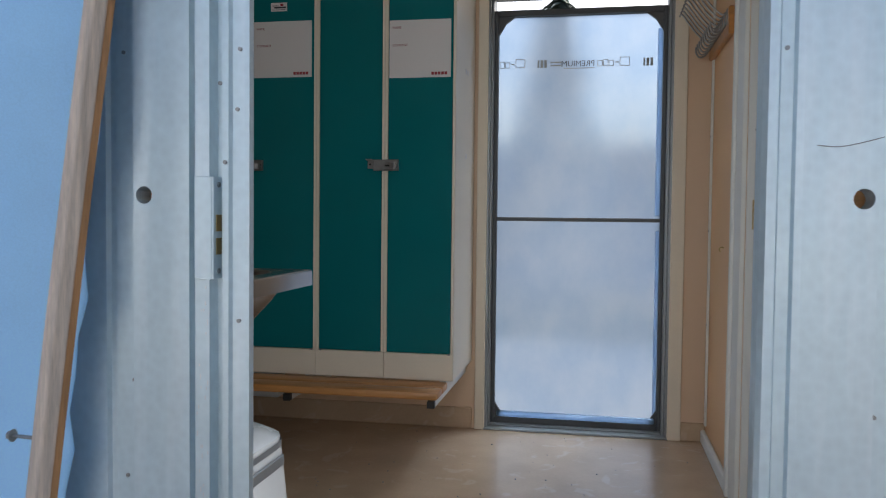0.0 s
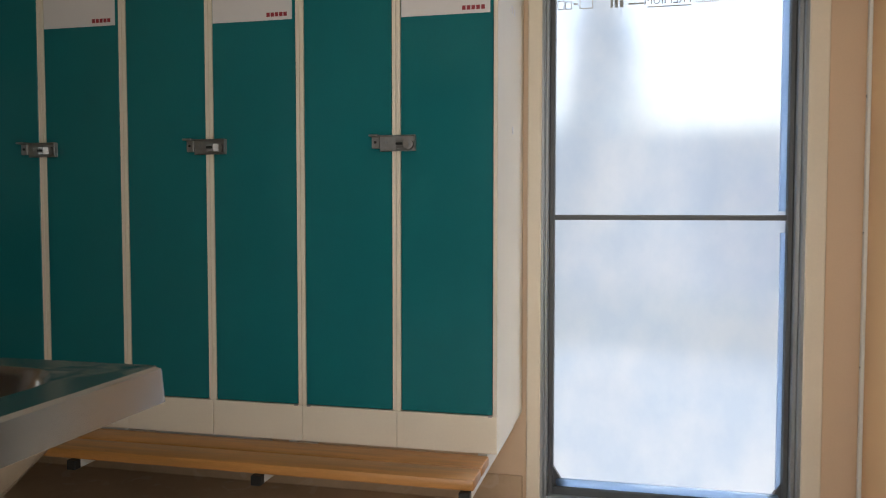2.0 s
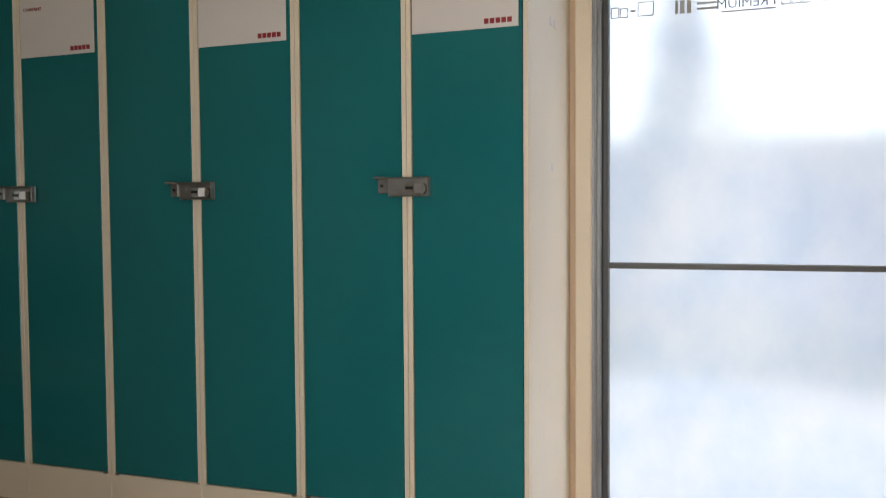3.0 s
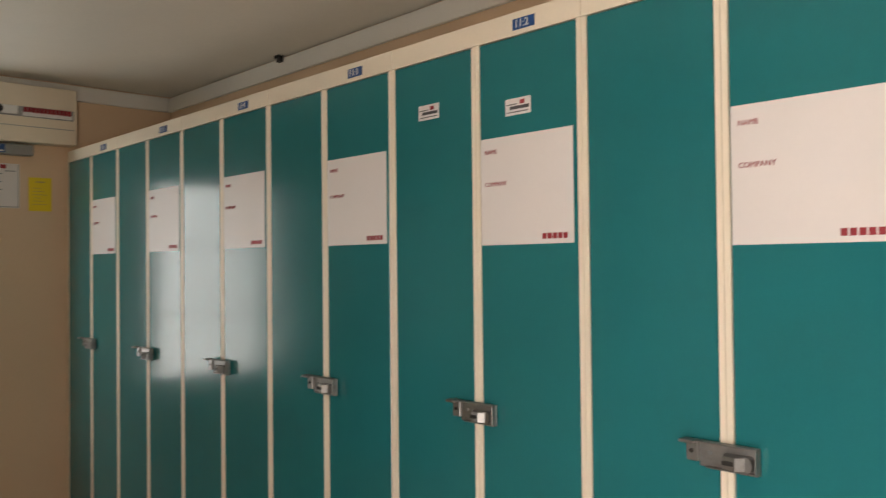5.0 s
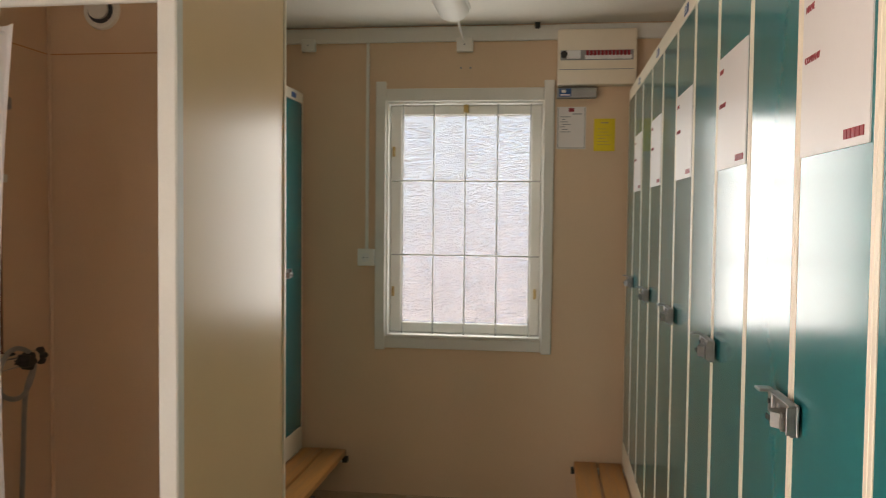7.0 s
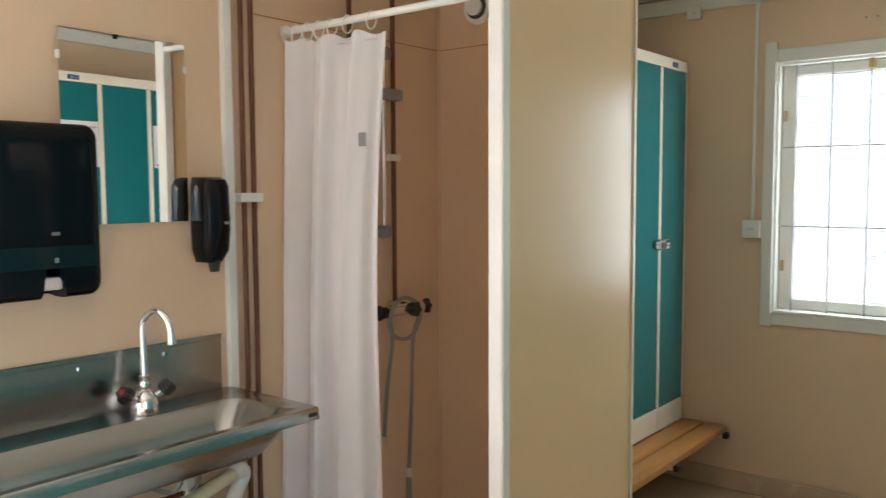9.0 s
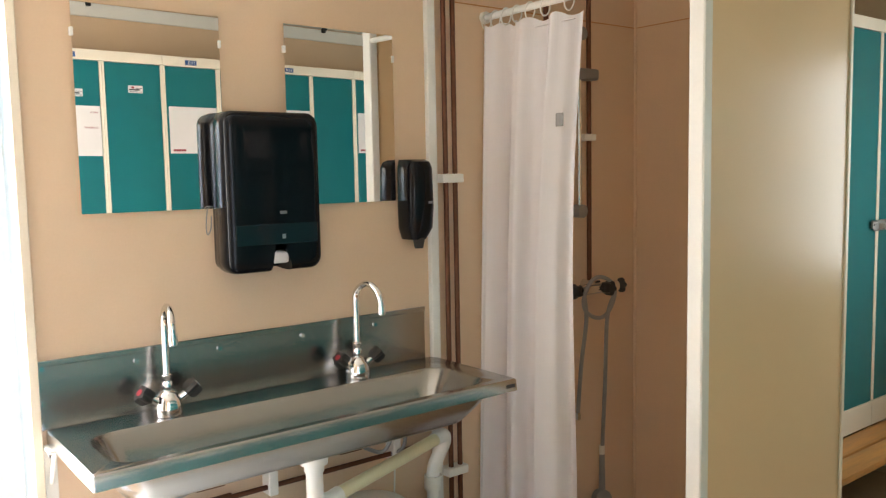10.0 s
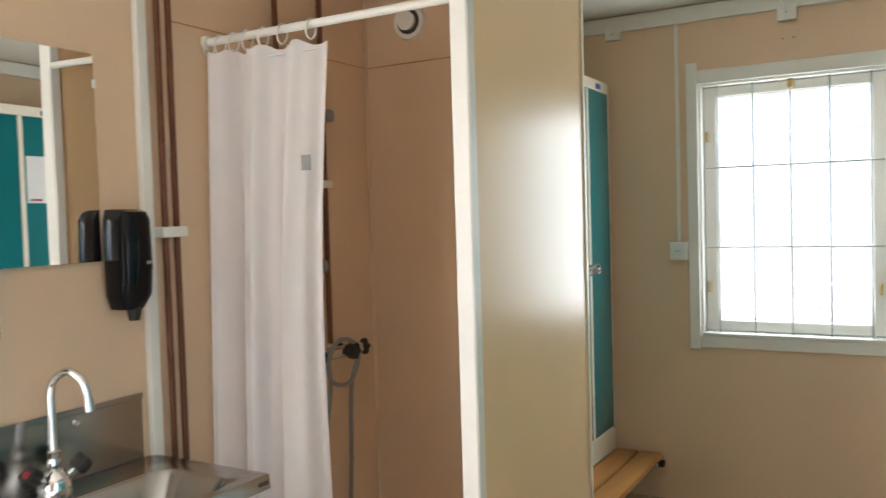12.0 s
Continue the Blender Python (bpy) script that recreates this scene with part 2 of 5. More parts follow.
def rod(bm, a, b, r, seg=12, r2=None):
    a, b = Vector(a), Vector(b)
    d = b - a
    m = Matrix.Translation((a + b) / 2) @ d.to_track_quat("Z", "Y").to_matrix().to_4x4()
    bmesh.ops.create_cone(bm, cap_ends=True, segments=seg, radius1=r, radius2=r if r2 is None else r2, depth=d.length, matrix=m)
    return bm


def tube(bm, pts, r, seg=8):
    """A round tube along a smoothed line."""
    pts = [Vector(p) for p in pts]
    fine = []
    n = len(pts)
    for i in range(n - 1):
        p0, p1, p2, p3 = pts[max(i - 1, 0)], pts[i], pts[i + 1], pts[min(i + 2, n - 1)]
        for k in range(6):
            t = k / 6
            fine.append(0.5 * (2 * p1 + (p2 - p0) * t + (2 * p0 - 5 * p1 + 4 * p2 - p3) * t * t + (3 * p1 - p0 - 3 * p2 + p3) * t ** 3))
    fine.append(pts[-1])
    rings, side = [], None
    for i, p in enumerate(fine):
        d = (fine[min(i + 1, len(fine) - 1)] - fine[max(i - 1, 0)]).normalized()
        if side is None:
            side = d.orthogonal().normalized()
        side = (side - d * side.dot(d)).normalized()
        up = d.cross(side)
        rings.append([bm.verts.new(p + r * (math.cos(a) * side + math.sin(a) * up)) for a in (2 * math.pi * k / seg for k in range(seg))])
    for a, b in zip(rings, rings[1:]):
        for k in range(seg):
            bm.faces.new((a[k], a[(k + 1) % seg], b[(k + 1) % seg], b[k]))
    bm.faces.new(rings[0][::-1])
    bm.faces.new(rings[-1])
    return bm


def prism(bm, outline, axis, lo, hi):
    """An outline of (u, v) pulled along an axis from lo to hi."""
    def at(u, v, w):
        return {"x": (w, u, v), "y": (u, w, v), "z": (u, v, w)}[axis]
    a = [bm.verts.new(at(u, v, lo)) for u, v in outline]
    b = [bm.verts.new(at(u, v, hi)) for u, v in outline]
    n = len(a)
    for i in range(n):
        bm.faces.new((a[i], a[(i + 1) % n], b[(i + 1) % n], b[i]))
    bm.faces.new(a[::-1])
    bm.faces.new(b)
    bmesh.ops.recalc_face_normals(bm, faces=bm.faces)
    return bm


def rounded(u0, u1, v0, v1, r, n=6):
    pts = []
    for cu, cv, a0 in ((u1 - r, v1 - r, 0), (u0 + r, v1 - r, 90), (u0 + r, v0 + r, 180), (u1 - r, v0 + r, 270)):
        for k in range(n + 1):
            a = radians(a0 + 90 * k / n)
            pts.append((cu + r * math.cos(a), cv + r * math.sin(a)))
    return pts


def pierced(us, vs, holes):
    """Cells of a wall grid that no hole covers."""
    cells = []
    for u0, u1 in zip(us, us[1:]):
        for v0, v1 in zip(vs, vs[1:]):
            cu, cv = (u0 + u1) / 2, (v0 + v1) / 2
            if not any(a < cu < b and c < cv < d for a, b, c, d in holes):
                cells.append((u0, u1, v0, v1))
    return cells


def mesh_of(name, bm, mat, smooth=False):
    bmesh.ops.recalc_face_normals(bm, faces=bm.faces)
    me = bpy.data.meshes.new(name)
    bm.to_mesh(me)
    bm.free()
    me.materials.append(mat)
    if smooth:
        me.polygons.foreach_set("use_smooth", [True] * len(me.polygons))
        me.set_sharp_from_angle(angle=radians(40))
    return me


ORIGIN = {}
SHIFT = Vector()  # where the section that is being built sits, against its own plan


def section(x, y, z):
    SHIFT[:] = (x, y, z)


def thing(name, at, label, category, group="", kind=""):
    e = new(name)
    e.location = Vector(at) + SHIFT
    e.empty_display_size = 0.1
    ORIGIN[e.name] = Vector(at)
    return tagged(e, label, category, group, kind)


def part(name, bm, mat, parent, label="", smooth=False):
    root = parent
    while root.parent:
        root = root.parent
    bmesh.ops.translate(bm, verts=bm.verts, vec=-ORIGIN.get(root.name, Vector()))
    ob = new(name, mesh_of(name, bm, mat, smooth))
    ob.parent = parent
    return tagged(ob, label)


def solid(name, bm, mat, label="", category="", kind="", group="", smooth=False):
    bmesh.ops.translate(bm, verts=bm.verts, vec=SHIFT)
    return tagged(new(name, mesh_of(name, bm, mat, smooth)), label, category, group, kind)


def letters(body, size, m, depth=0.0006):
    """A bmesh of words in the built-in font, facing +z before m."""
    cu = bpy.data.curves.new("words", "FONT")
    cu.body, cu.size, cu.extrude, cu.resolution_u = body, size, depth, 2
    ob = bpy.data.objects.new("words", cu)
    scene.collection.objects.link(ob)
    me = bpy.data.meshes.new_from_object(ob.evaluated_get(bpy.context.evaluated_depsgraph_get()))
    bm = bmesh.new()
    bm.from_mesh(me)
    bpy.data.objects.remove(ob)
    bpy.data.curves.remove(cu)
    bpy.data.meshes.remove(me)
    bmesh.ops.transform(bm, matrix=m, verts=bm.verts)
    return bm


# ---- the cabin's shell ----
XW, XE, YF, YB, ZC = -4.34, 0.375, 1.362, 3.925, 2.432
solid("floor", boxes((XW - 0.1, 2.2, 1.20, 4.08, -0.12, 0)), FLOOR, "worn beige vinyl floor with scuffs and grit", "floor", "structure")
solid("ceiling", boxes((XW - 0.1, 2.2, 1.20, 4.05, ZC, ZC + 0.08)), CEIL, "pale painted ceiling boards", "ceiling", "structure")
solid("roof", boxes((XW - 0.2, 2.3, 1.10, 4.15, ZC + 0.085, ZC + 0.16)), GALV, "flat galvanised cabin roof", "roof", "structure")
bm = bmesh.new()
for a, b, c, d in pierced([XW - 0.1, -0.691, 0.115, 2.2], [0, 2.06, ZC], [(-0.691, 0.115, -1, 2.06)]):
    box(bm, a, b, 1.27, YF, c, d)
solid("wall_south", bm, BEIGE, "beige laminate wall with the entrance opening", "wall", "structure")
bm = bmesh.new()
for a, b, c, d in pierced([XW - 0.1, -0.642, 0.21, 2.2], [0, 2.071, ZC], [(-0.642, 0.21, -1, 2.071)]):
    box(bm, a, b, YB, 4.08, c, d)
solid("wall_north", bm, BEIGE, "beige laminate wall behind the lockers", "wall", "structure")
bm = bmesh.new()
for a, b, c, d in pierced([YF, 2.229, 3.004, YB], [0, 0.897, 2.067, ZC], [(2.229, 3.004, 0.897, 2.067)]):
    box(bm, XW - 0.1, XW, a, b, c, d)
solid("wall_west", bm, BEIGE, "beige laminate end wall with a barred window", "wall", "structure")
bm = bmesh.new()
for a, b, c, d in pierced([YF, 1.75, 3.0, YB], [0, 2.05, ZC], [(1.75, 3.0, -1, 2.05)]):
    box(bm, XE, XE + 0.07, a, b, c, d)
solid("wall_east", bm, BEIGE_SATIN, "glossy beige laminate partition wall", "wall", "structure")
solid("wall_kitchen", boxes((2.15, 2.2, YF, YB, 0, ZC)), BEIGE, "plain wall of the next room", "wall", "structure")
# cornice boards
solid("trim_north", boxes((XW, XE, YB - 0.018, YB, ZC - 0.08, ZC - 0.008), bevel=0.003), WHITE, "white cornice board under the ceiling", "trim", "structure")
solid("trim_west", boxes((XW, XW + 0.018, YF, YB - 0.02, ZC - 0.08, ZC - 0.008), bevel=0.003), WHITE, "white cornice board under the ceiling", "trim", "structure")
solid("trim_south", boxes((XW + 0.02, XE, YF, YF + 0.018, ZC - 0.08, ZC - 0.008), bevel=0.003), WHITE, "white cornice board under the ceiling", "trim", "structure")
solid("trim_east", boxes((XE - 0.018, XE, YF + 0.02, YB - 0.02, ZC - 0.08, ZC - 0.008), bevel=0.003), WHITE, "white cornice board under the ceiling", "trim", "structure")
# skirtings
solid("baseboard_north", boxes((XW, -0.698, YB - 0.012, YB, 0, 0.10), (0.266, XE, YB - 0.012, YB, 0, 0.085), bevel=0.004), FLOOR, "vinyl skirting turned up the wall", "baseboard", "structure")
solid("baseboard_west", boxes((XW, XW + 0.012, YF, YB - 0.015, 0, 0.10), bevel=0.004), FLOOR, "vinyl skirting turned up the wall", "baseboard", "structure")
solid("baseboard_south", boxes((XW + 0.015, -0.715, YF, YF + 0.012, 0, 0.10), bevel=0.004), FLOOR, "vinyl skirting turned up the wall", "baseboard", "structure")
solid("baseboard_east", boxes((XE - 0.022, XE, 3.202, YB - 0.015, 0, 0.06), bevel=0.009, seg=2), WHITE, "white wooden skirting", "baseboard", "structure")

rg = random.Random(9)
bm = bmesh.new()
for _ in range(90):
    x, y, q = rg.uniform(-1.2, 0.3), rg.uniform(2.4, 3.88), rg.uniform(0.0012, 0.0035)
    bmesh.ops.create_icosphere(bm, subdivisions=1, radius=q, matrix=pose(x, y, q * 0.6, rg.uniform(0, 90), 0, rg.uniform(0, 360)))
solid("grit", bm, GRAVEL, "scattered grit and crumbs on the vinyl floor", "grit", "stuff")

# ---- outside: ground, cladding, tarpaulin ----
solid("ground", boxes((-600, 600, -600, 600, -0.6, -0.45)), GRAVEL, "grey gravel yard", "ground", "structure")
rng = random.Random(4)
bm = bmesh.new()
for _ in range(2600):
    x, y = rng.uniform(-7, 2), rng.uniform(-6.4, -3.2)
    if rng.random() > 0.25 + 0.75 * noise.noise((x * 0.9, y * 0.9, 0)) + 0.2:
        continue
    h, a = rng.uniform(0.03, 0.09), rng.uniform(0, 6.28)
    dx, dy = 0.008 * math.cos(a), 0.008 * math.sin(a)
    v = [bm.verts.new(p) for p in ((x - dx, y - dy, -0.45), (x + dx, y + dy, -0.45), (x + rng.uniform(-.03, .03), y + rng.uniform(-.03, .03), -0.45 + h))]
    bm.faces.new(v)
solid("grass", bm, GRASS, "sparse tufts of grass in the gravel", "grass", "stuff")


def cladding(name, side):
    """Profiled steel from the door jamb outwards; side -1: towards -x, +1: towards +x, about the door's middle."""
    mid = -0.288
    prof = [(0.41, 1.268), (0.347, 1.252), (0.347, 1.236), (0.372, 1.232), (0.374, 1.222), (0.384, 1.222), (0.387, 1.235), (0.397, 1.235), (0.400, 1.212),
            (0.422, 1.212), (0.424, 1.232), (0.434, 1.232), (0.437, 1.220)]
    if side > 0:
        prof = [(0.42, 1.268), (0.386, 1.252), (0.386, 1.236), (0.392, 1.226), (0.404, 1.222), (0.408, 1.232), (0.424, 1.232), (0.427, 1.222), (0.437, 1.220)]
    bm, core = bmesh.new(), bmesh.new()
    z0, z1 = -0.30, 2.55
    # strip along the jamb and its folds
    def strip(pts):
        cols = [(bm.verts.new((mid + side * x, y, z0)), bm.verts.new((mid + side * x, y, z1))) for x, y in pts]
        for (a, b), (c, d) in zip(cols, cols[1:]):
            bm.faces.new((a, c, d, b))
    strip(prof)
    # flat pan with a bored hole
    h, r = (0.512, 1.04), 0.0135
    ring = [bm.verts.new((mid + side * (h[0] + r * math.cos(a)), 1.220, h[1] + r * math.sin(a))) for a in (2 * math.pi * k / 20 for k in range(20))]
    back = [bm.verts.new((v.co.x, 1.262, v.co.z)) for v in ring]
    rim = [bm.verts.new((mid + side * x, 1.220, z)) for x, z in ((0.437, z0), (0.530, z0), (0.530, z1), (0.437, z1))]
    edges = [bm.edges.new((a, b)) for a, b in zip(ring, ring[1:] + ring[:1])] + [bm.edges.new((a, b)) for a, b in zip(rim, rim[1:] + rim[:1])]
    bmesh.ops.triangle_fill(bm, edges=edges, use_beauty=True, use_dissolve=False)
    for k in range(20):
        bm.faces.new((ring[k], ring[(k + 1) % 20], back[(k + 1) % 20], back[k]))
    rod(core, (mid + side * h[0], 1.264, h[1]), (mid + side * h[0], 1.268, h[1]), 0.022, 16)
    # ribs onwards
    pts, x = [(0.530, 1.220), (0.532, 1.232), (0.566, 1.232), (0.570, 1.240), (0.580, 1.240), (0.584, 1.232)], 0.60
    while x < (4.0 if side < 0 else 2.6):
        pts += [(x, 1.232), (x + 0.06, 1.232), (x + 0.07, 1.215), (x + 0.10, 1.215), (x + 0.11, 1.232)]
        x += 0.18
    strip(pts)
    wall = solid(name, bm, GALV, "galvanised profiled steel cladding beside the doorway", "cladding", "structure")
    part("wood_core", core, PINE, wall, "brown wood behind the bored hole")
    for dx, z in ((0.533, 0.753), (0.548, 0.60), (0.552, 1.26), (0.55, 0.25), (0.36, 1.26), (0.364, 1.17), (0.379, 1.09), (0.362, 0.85), (0.393, 1.21)) if side < 0 else ((0.533, 0.753), (0.548, 0.60), (0.552, 1.26), (0.415, 1.24)):
        y = {0.533: 1.228, 0.379: 1.222, 0.393: 1.235}.get(dx, 1.233)
        part("rivet", rod(bmesh.new(), (mid + side * dx, y - 0.003, z), (mid + side * dx, y + 0.01, z), 0.0032, 8), ZINC, wall)
    return wall


ORIGIN["none"] = Vector()
clad_w = cladding("cladding_west", -1)
cladding("cladding_east", 1)
rg = random.Random(31)
pale = bmesh.new()
for _ in range(60):
    z, h = 0.25 + 0.75 * rg.random() ** 1.3, rg.uniform(0.002, 0.009)
    x = -0.288 - rg.uniform(0.402, 0.420)
    box(pale, x - rg.uniform(0.0004, 0.0015), x + 0.0006, 1.2114, 1.2122, z, z + h)
part("drip", pale, APPL, clad_w, "small pale zinc drips")
solid("lintel", boxes((-0.691, 0.115, 1.225, YF, 2.06, 2.55)), GALV, "galvanised steel lintel over the entrance", "lintel", "structure")
solid("sill", boxes((-0.691, 0.115, 1.24, 1.39, -0.06, 0.012), bevel=0.004), GALV, "galvanised steel threshold", "threshold", "structure")
solid("jamb_west", boxes((-0.712, -0.689, 1.256, YF - 0.002, 0.012, 2.06)), GALV, "galvanised steel door jamb", "jamb", "structure")
solid("jamb_east", boxes((0.113, 0.136, 1.256, YF - 0.002, 0.012, 2.06)), GALV, "galvanised steel door jamb", "jamb", "structure")
section(0.095, 0, -0.104)
st = thing("strike_plate", (-0.79, 1.21, 1.02), "bent aluminium strike plate with two latch slots", "strike plate")
part("plate", boxes((-0.805, -0.777, 1.207, 1.211, 1.018, 1.172), (-0.777, -0.774, 1.207, 1.236, 1.018, 1.172), bevel=0.001), GALV, st)
part("latch_slot", boxes((-0.7735, -0.7725, 1.214, 1.232, 1.090, 1.115), bevel=0.0004), BRASS, st, "brass coloured latch slot")
part("latch_slot", boxes((-0.7735, -0.7725, 1.214, 1.232, 1.055, 1.080), bevel=0.0004), BRASS, st, "brass coloured latch slot")
for z in (1.03, 1.16):
    part("screw", rod(bmesh.new(), (-0.775, 1.223, z), (-0.7715, 1.223, z), 0.004, 10), ZINC, st)

section(0, 0, 0)
solid("scratch", tube(bmesh.new(), [(0.165, 1.219, 1.11), (0.19, 1.219, 1.108), (0.215, 1.2185, 1.112), (0.245, 1.219, 1.120)], 0.0006, 6), ZINC, "long curved scratch in the steel cladding", "scratch")
# tarpaulin hung against the wall
bm = bmesh.new()
grid = []
for i in range(41):
    row = []
    for j in range(49):
        z = -0.4 + 2.8 * j / 48
        edge = -0.82 - 0.12 * (1.33 - z) + 0.006 * math.sin(23 * z) + 0.004 * math.sin(51 * z)
        x = edge - 3.0 * (i / 40) ** 1.6
        y = 1.175 - 0.02 * noise.noise((x * 3, z * 2, 1)) - 0.05 * (i / 40) - 0.012 * noise.noise((x * 9, z * 1.2, 5))
        row.append(bm.verts.new((x, y, z)))
    grid.append(row)
for i in range(40):
    for j in range(48):
        bm.faces.new((grid[i][j], grid[i + 1][j], grid[i + 1][j + 1], grid[i][j + 1]))
tarp = solid("tarpaulin", bm, TARP, "light blue tarpaulin hung over the outer wall", "tarpaulin", smooth=True)
tarp.modifiers.new("thickness", "SOLIDIFY").thickness = 0.002

# leaning batten with a bolt
bt = thing("wooden_batten", (-0.95, 1.0, -0.45), "weathered pine batten leaning on the outer wall", "batten")
bm = bmesh.new()
secs = 24
rows_ = []
for i in range(secs + 1):
    t = i / secs
    z = -0.45 + 2.8 * t
    cx = -0.805 - 0.087 * (1.29 - z) + 0.003 * math.sin(9 * t)
    cy = 0.985 + 0.075 * (z + 0.45)
    rows_.append([bm.verts.new((cx + a * 0.0135, cy + b * 0.017, z)) for a, b in ((-0.9, -1), (0.15, -1), (0.3, -0.9), (1, 0.9), (0.9, 1), (-0.9, 1), (-1, 0.9), (-1, -0.9))])
for a, b in zip(rows_, rows_[1:]):
    for k in range(8):
        bm.faces.new((a[k], a[(k + 1) % 8], b[(k + 1) % 8], b[k]))
bm.faces.new(rows_[0])
bm.faces.new(rows_[-1][::-1])
edge = bmesh.new()
cols = [[edge.verts.new(row[2].co.lerp(row[3].co, k) + Vector((0.0012, -0.0003, 0))) for k in (0.62, 1.0)] for row in rows_]
for a, b in zip(cols, cols[1:]):
    edge.faces.new((a[0], a[1], b[1], b[0]))
part("timber", bm, RAW, bt)
part("sawn_edge", edge, SAWN, bt, "orange-brown sawn edge")
bm = rod(bmesh.new(), (-0.918, 1.072, 0.70), (-0.85, 1.072, 0.697), 0.0028, 10)
rod(bm, (-0.920, 1.072, 0.70), (-0.914, 1.072, 0.70), 0.0062, 6)
rod(bm, (-0.914, 1.072, 0.70), (-0.9125, 1.072, 0.70), 0.009, 14)
part("bolt", bm, ZINC, bt, "zinc hex bolt sticking out of the batten")

# the cabin across the yard
oc = thing("site_cabin", (-2, -9, -0.45), "white site cabin across the gravel yard", "cabin")
bm = bmesh.new()
x = -8.0
while x < 5:
    box(bm, x, x + 0.19, -8.0, -7.97, -0.22, 2.5)
    x += 0.2
box(bm, -8, 5, -10.5, -8.0, -0.22, 2.5)
part("wall", bm, SIDING, oc)
# the shade below the cabin is put into this base's black colour
part("base", boxes((-7.9, 4.9, -10.4, -8.05, -0.45, -0.22)), BLACKM, oc, "recessed base, coloured black for the shade under the cabin")
part("roof", boxes((-8.1, 5.1, -10.6, -7.9, 2.5, 2.62)), SIDING, oc)

# things behind the plastic-covered door and the rippled window
def spruce(at, h, r, seed):
    rg = random.Random(seed)
    t = thing("spruce_tree", at, "dark green spruce beyond the yard", "tree", "spruces")
    x, y, z = at
    part("trunk", rod(bmesh.new(), (x, y, z), (x, y, z + h), 0.14, 10, 0.02), RAW, t)
    bm = bmesh.new()
    for _ in range(900):
        u = rg.random() ** 0.8
        rad = r * (1 - u) * rg.uniform(0.35, 1.08)
        a = rg.uniform(0, 6.28)
        c = Vector((x + rad * math.cos(a), y + rad * math.sin(a), z + 0.5 + (h - 0.4) * u - rad * 0.35))
        d = Vector((math.cos(a), math.sin(a), -0.5)) * rg.uniform(0.2, 0.45)
        s = Vector((-math.sin(a), math.cos(a), rg.uniform(-.3, .3))) * rg.uniform(0.06, 0.14)
        v = [bm.verts.new(p) for p in (c - s, c + s, c + d)]
        bm.faces.new(v)
    part("crown", bm, LEAF, t)


spruce((-0.9, 16, -0.45), 5.6, 1.3, 1)
spruce((-7, 24, -0.45), 7, 1.8, 2)
spruce((5.5, 26, -0.45), 6, 1.8, 3)
sh = thing("storage_shed", (0, 20, -0.45), "blue-grey timber shed beyond the yard", "shed")
bm = bmesh.new()
x = -12.0
while x < 12:
    box(bm, x, x + 0.28, 20.0, 20.05, -0.45, 2.4)
    x += 0.3
part("wall", bm, SLATE, sh)
part("roof", boxes((-12.2, 12.2, 19.8, 23, 2.4, 2.55)), SLATE, sh)
fb = thing("flowering_bush", (1.6, 11, -0.45), "bush with pink flowers beyond the door", "bush")
bm, bm2 = bmesh.new(), bmesh.new()
for _ in range(700):
    p = Vector((rng.gauss(0, 0.45), rng.gauss(0, 0.4), abs(rng.gauss(0.9, 0.5)))) + Vector((1.6, 11, -0.45))
    tgt = bm if rng.random() < 0.5 else bm2
    e = [Vector((rng.uniform(-1, 1), rng.uniform(-1, 1), rng.uniform(-1, 1))) * 0.09 for _ in range(3)]
    tgt.faces.new([tgt.verts.new(p + q) for q in e])
part("leaves", bm2, LEAF, fb)
tagged(part("flowers", bm, LILAC, fb, "pink flowers"), kind="stuff")
part("stem", rod(bmesh.new(), (1.6, 11, -0.45), (1.6, 11, 0.5), 0.03), RAW, fb)



def blossoming(name, at, h, r, n, mat, label, category, group=""):
    """A short trunk with forked limbs under a loose crown of small leaves."""
    rg = random.Random(int(at[0] * 10) + 50)
    t = thing(name, at, label, category, group)
    x, y, z = at
    bm = rod(bmesh.new(), (x, y, z), (x, y, z + h * 0.55), 0.05 * h / 3, 8, 0.03 * h / 3)
    for k in range(5):
        a = k * 1.26
        rod(bm, (x, y, z + h * (0.3 + 0.05 * k)), (x + r * 0.7 * math.cos(a), y + r * 0.7 * math.sin(a), z + h * (0.6 + 0.07 * k)), 0.02 * h / 3, 6, 0.008)
    part("trunk", bm, RAW, t)
    bm = bmesh.new()
    for _ in range(n):
        a, u, q = rg.uniform(0, 6.28), rg.uniform(-1, 1), rg.random() ** 0.4
        p = Vector((x + r * q * math.cos(a) * (1 - u * u) ** 0.5, y + r * q * math.sin(a) * (1 - u * u) ** 0.5, z + h * (0.68 + 0.32 * u * q)))
        e = [Vector((rg.uniform(-1, 1), rg.uniform(-1, 1), rg.uniform(-1, 1))) * 0.05 * h for _ in range(3)]
        bm.faces.new([bm.verts.new(p + v) for v in e])
    part("crown", bm, mat, t)


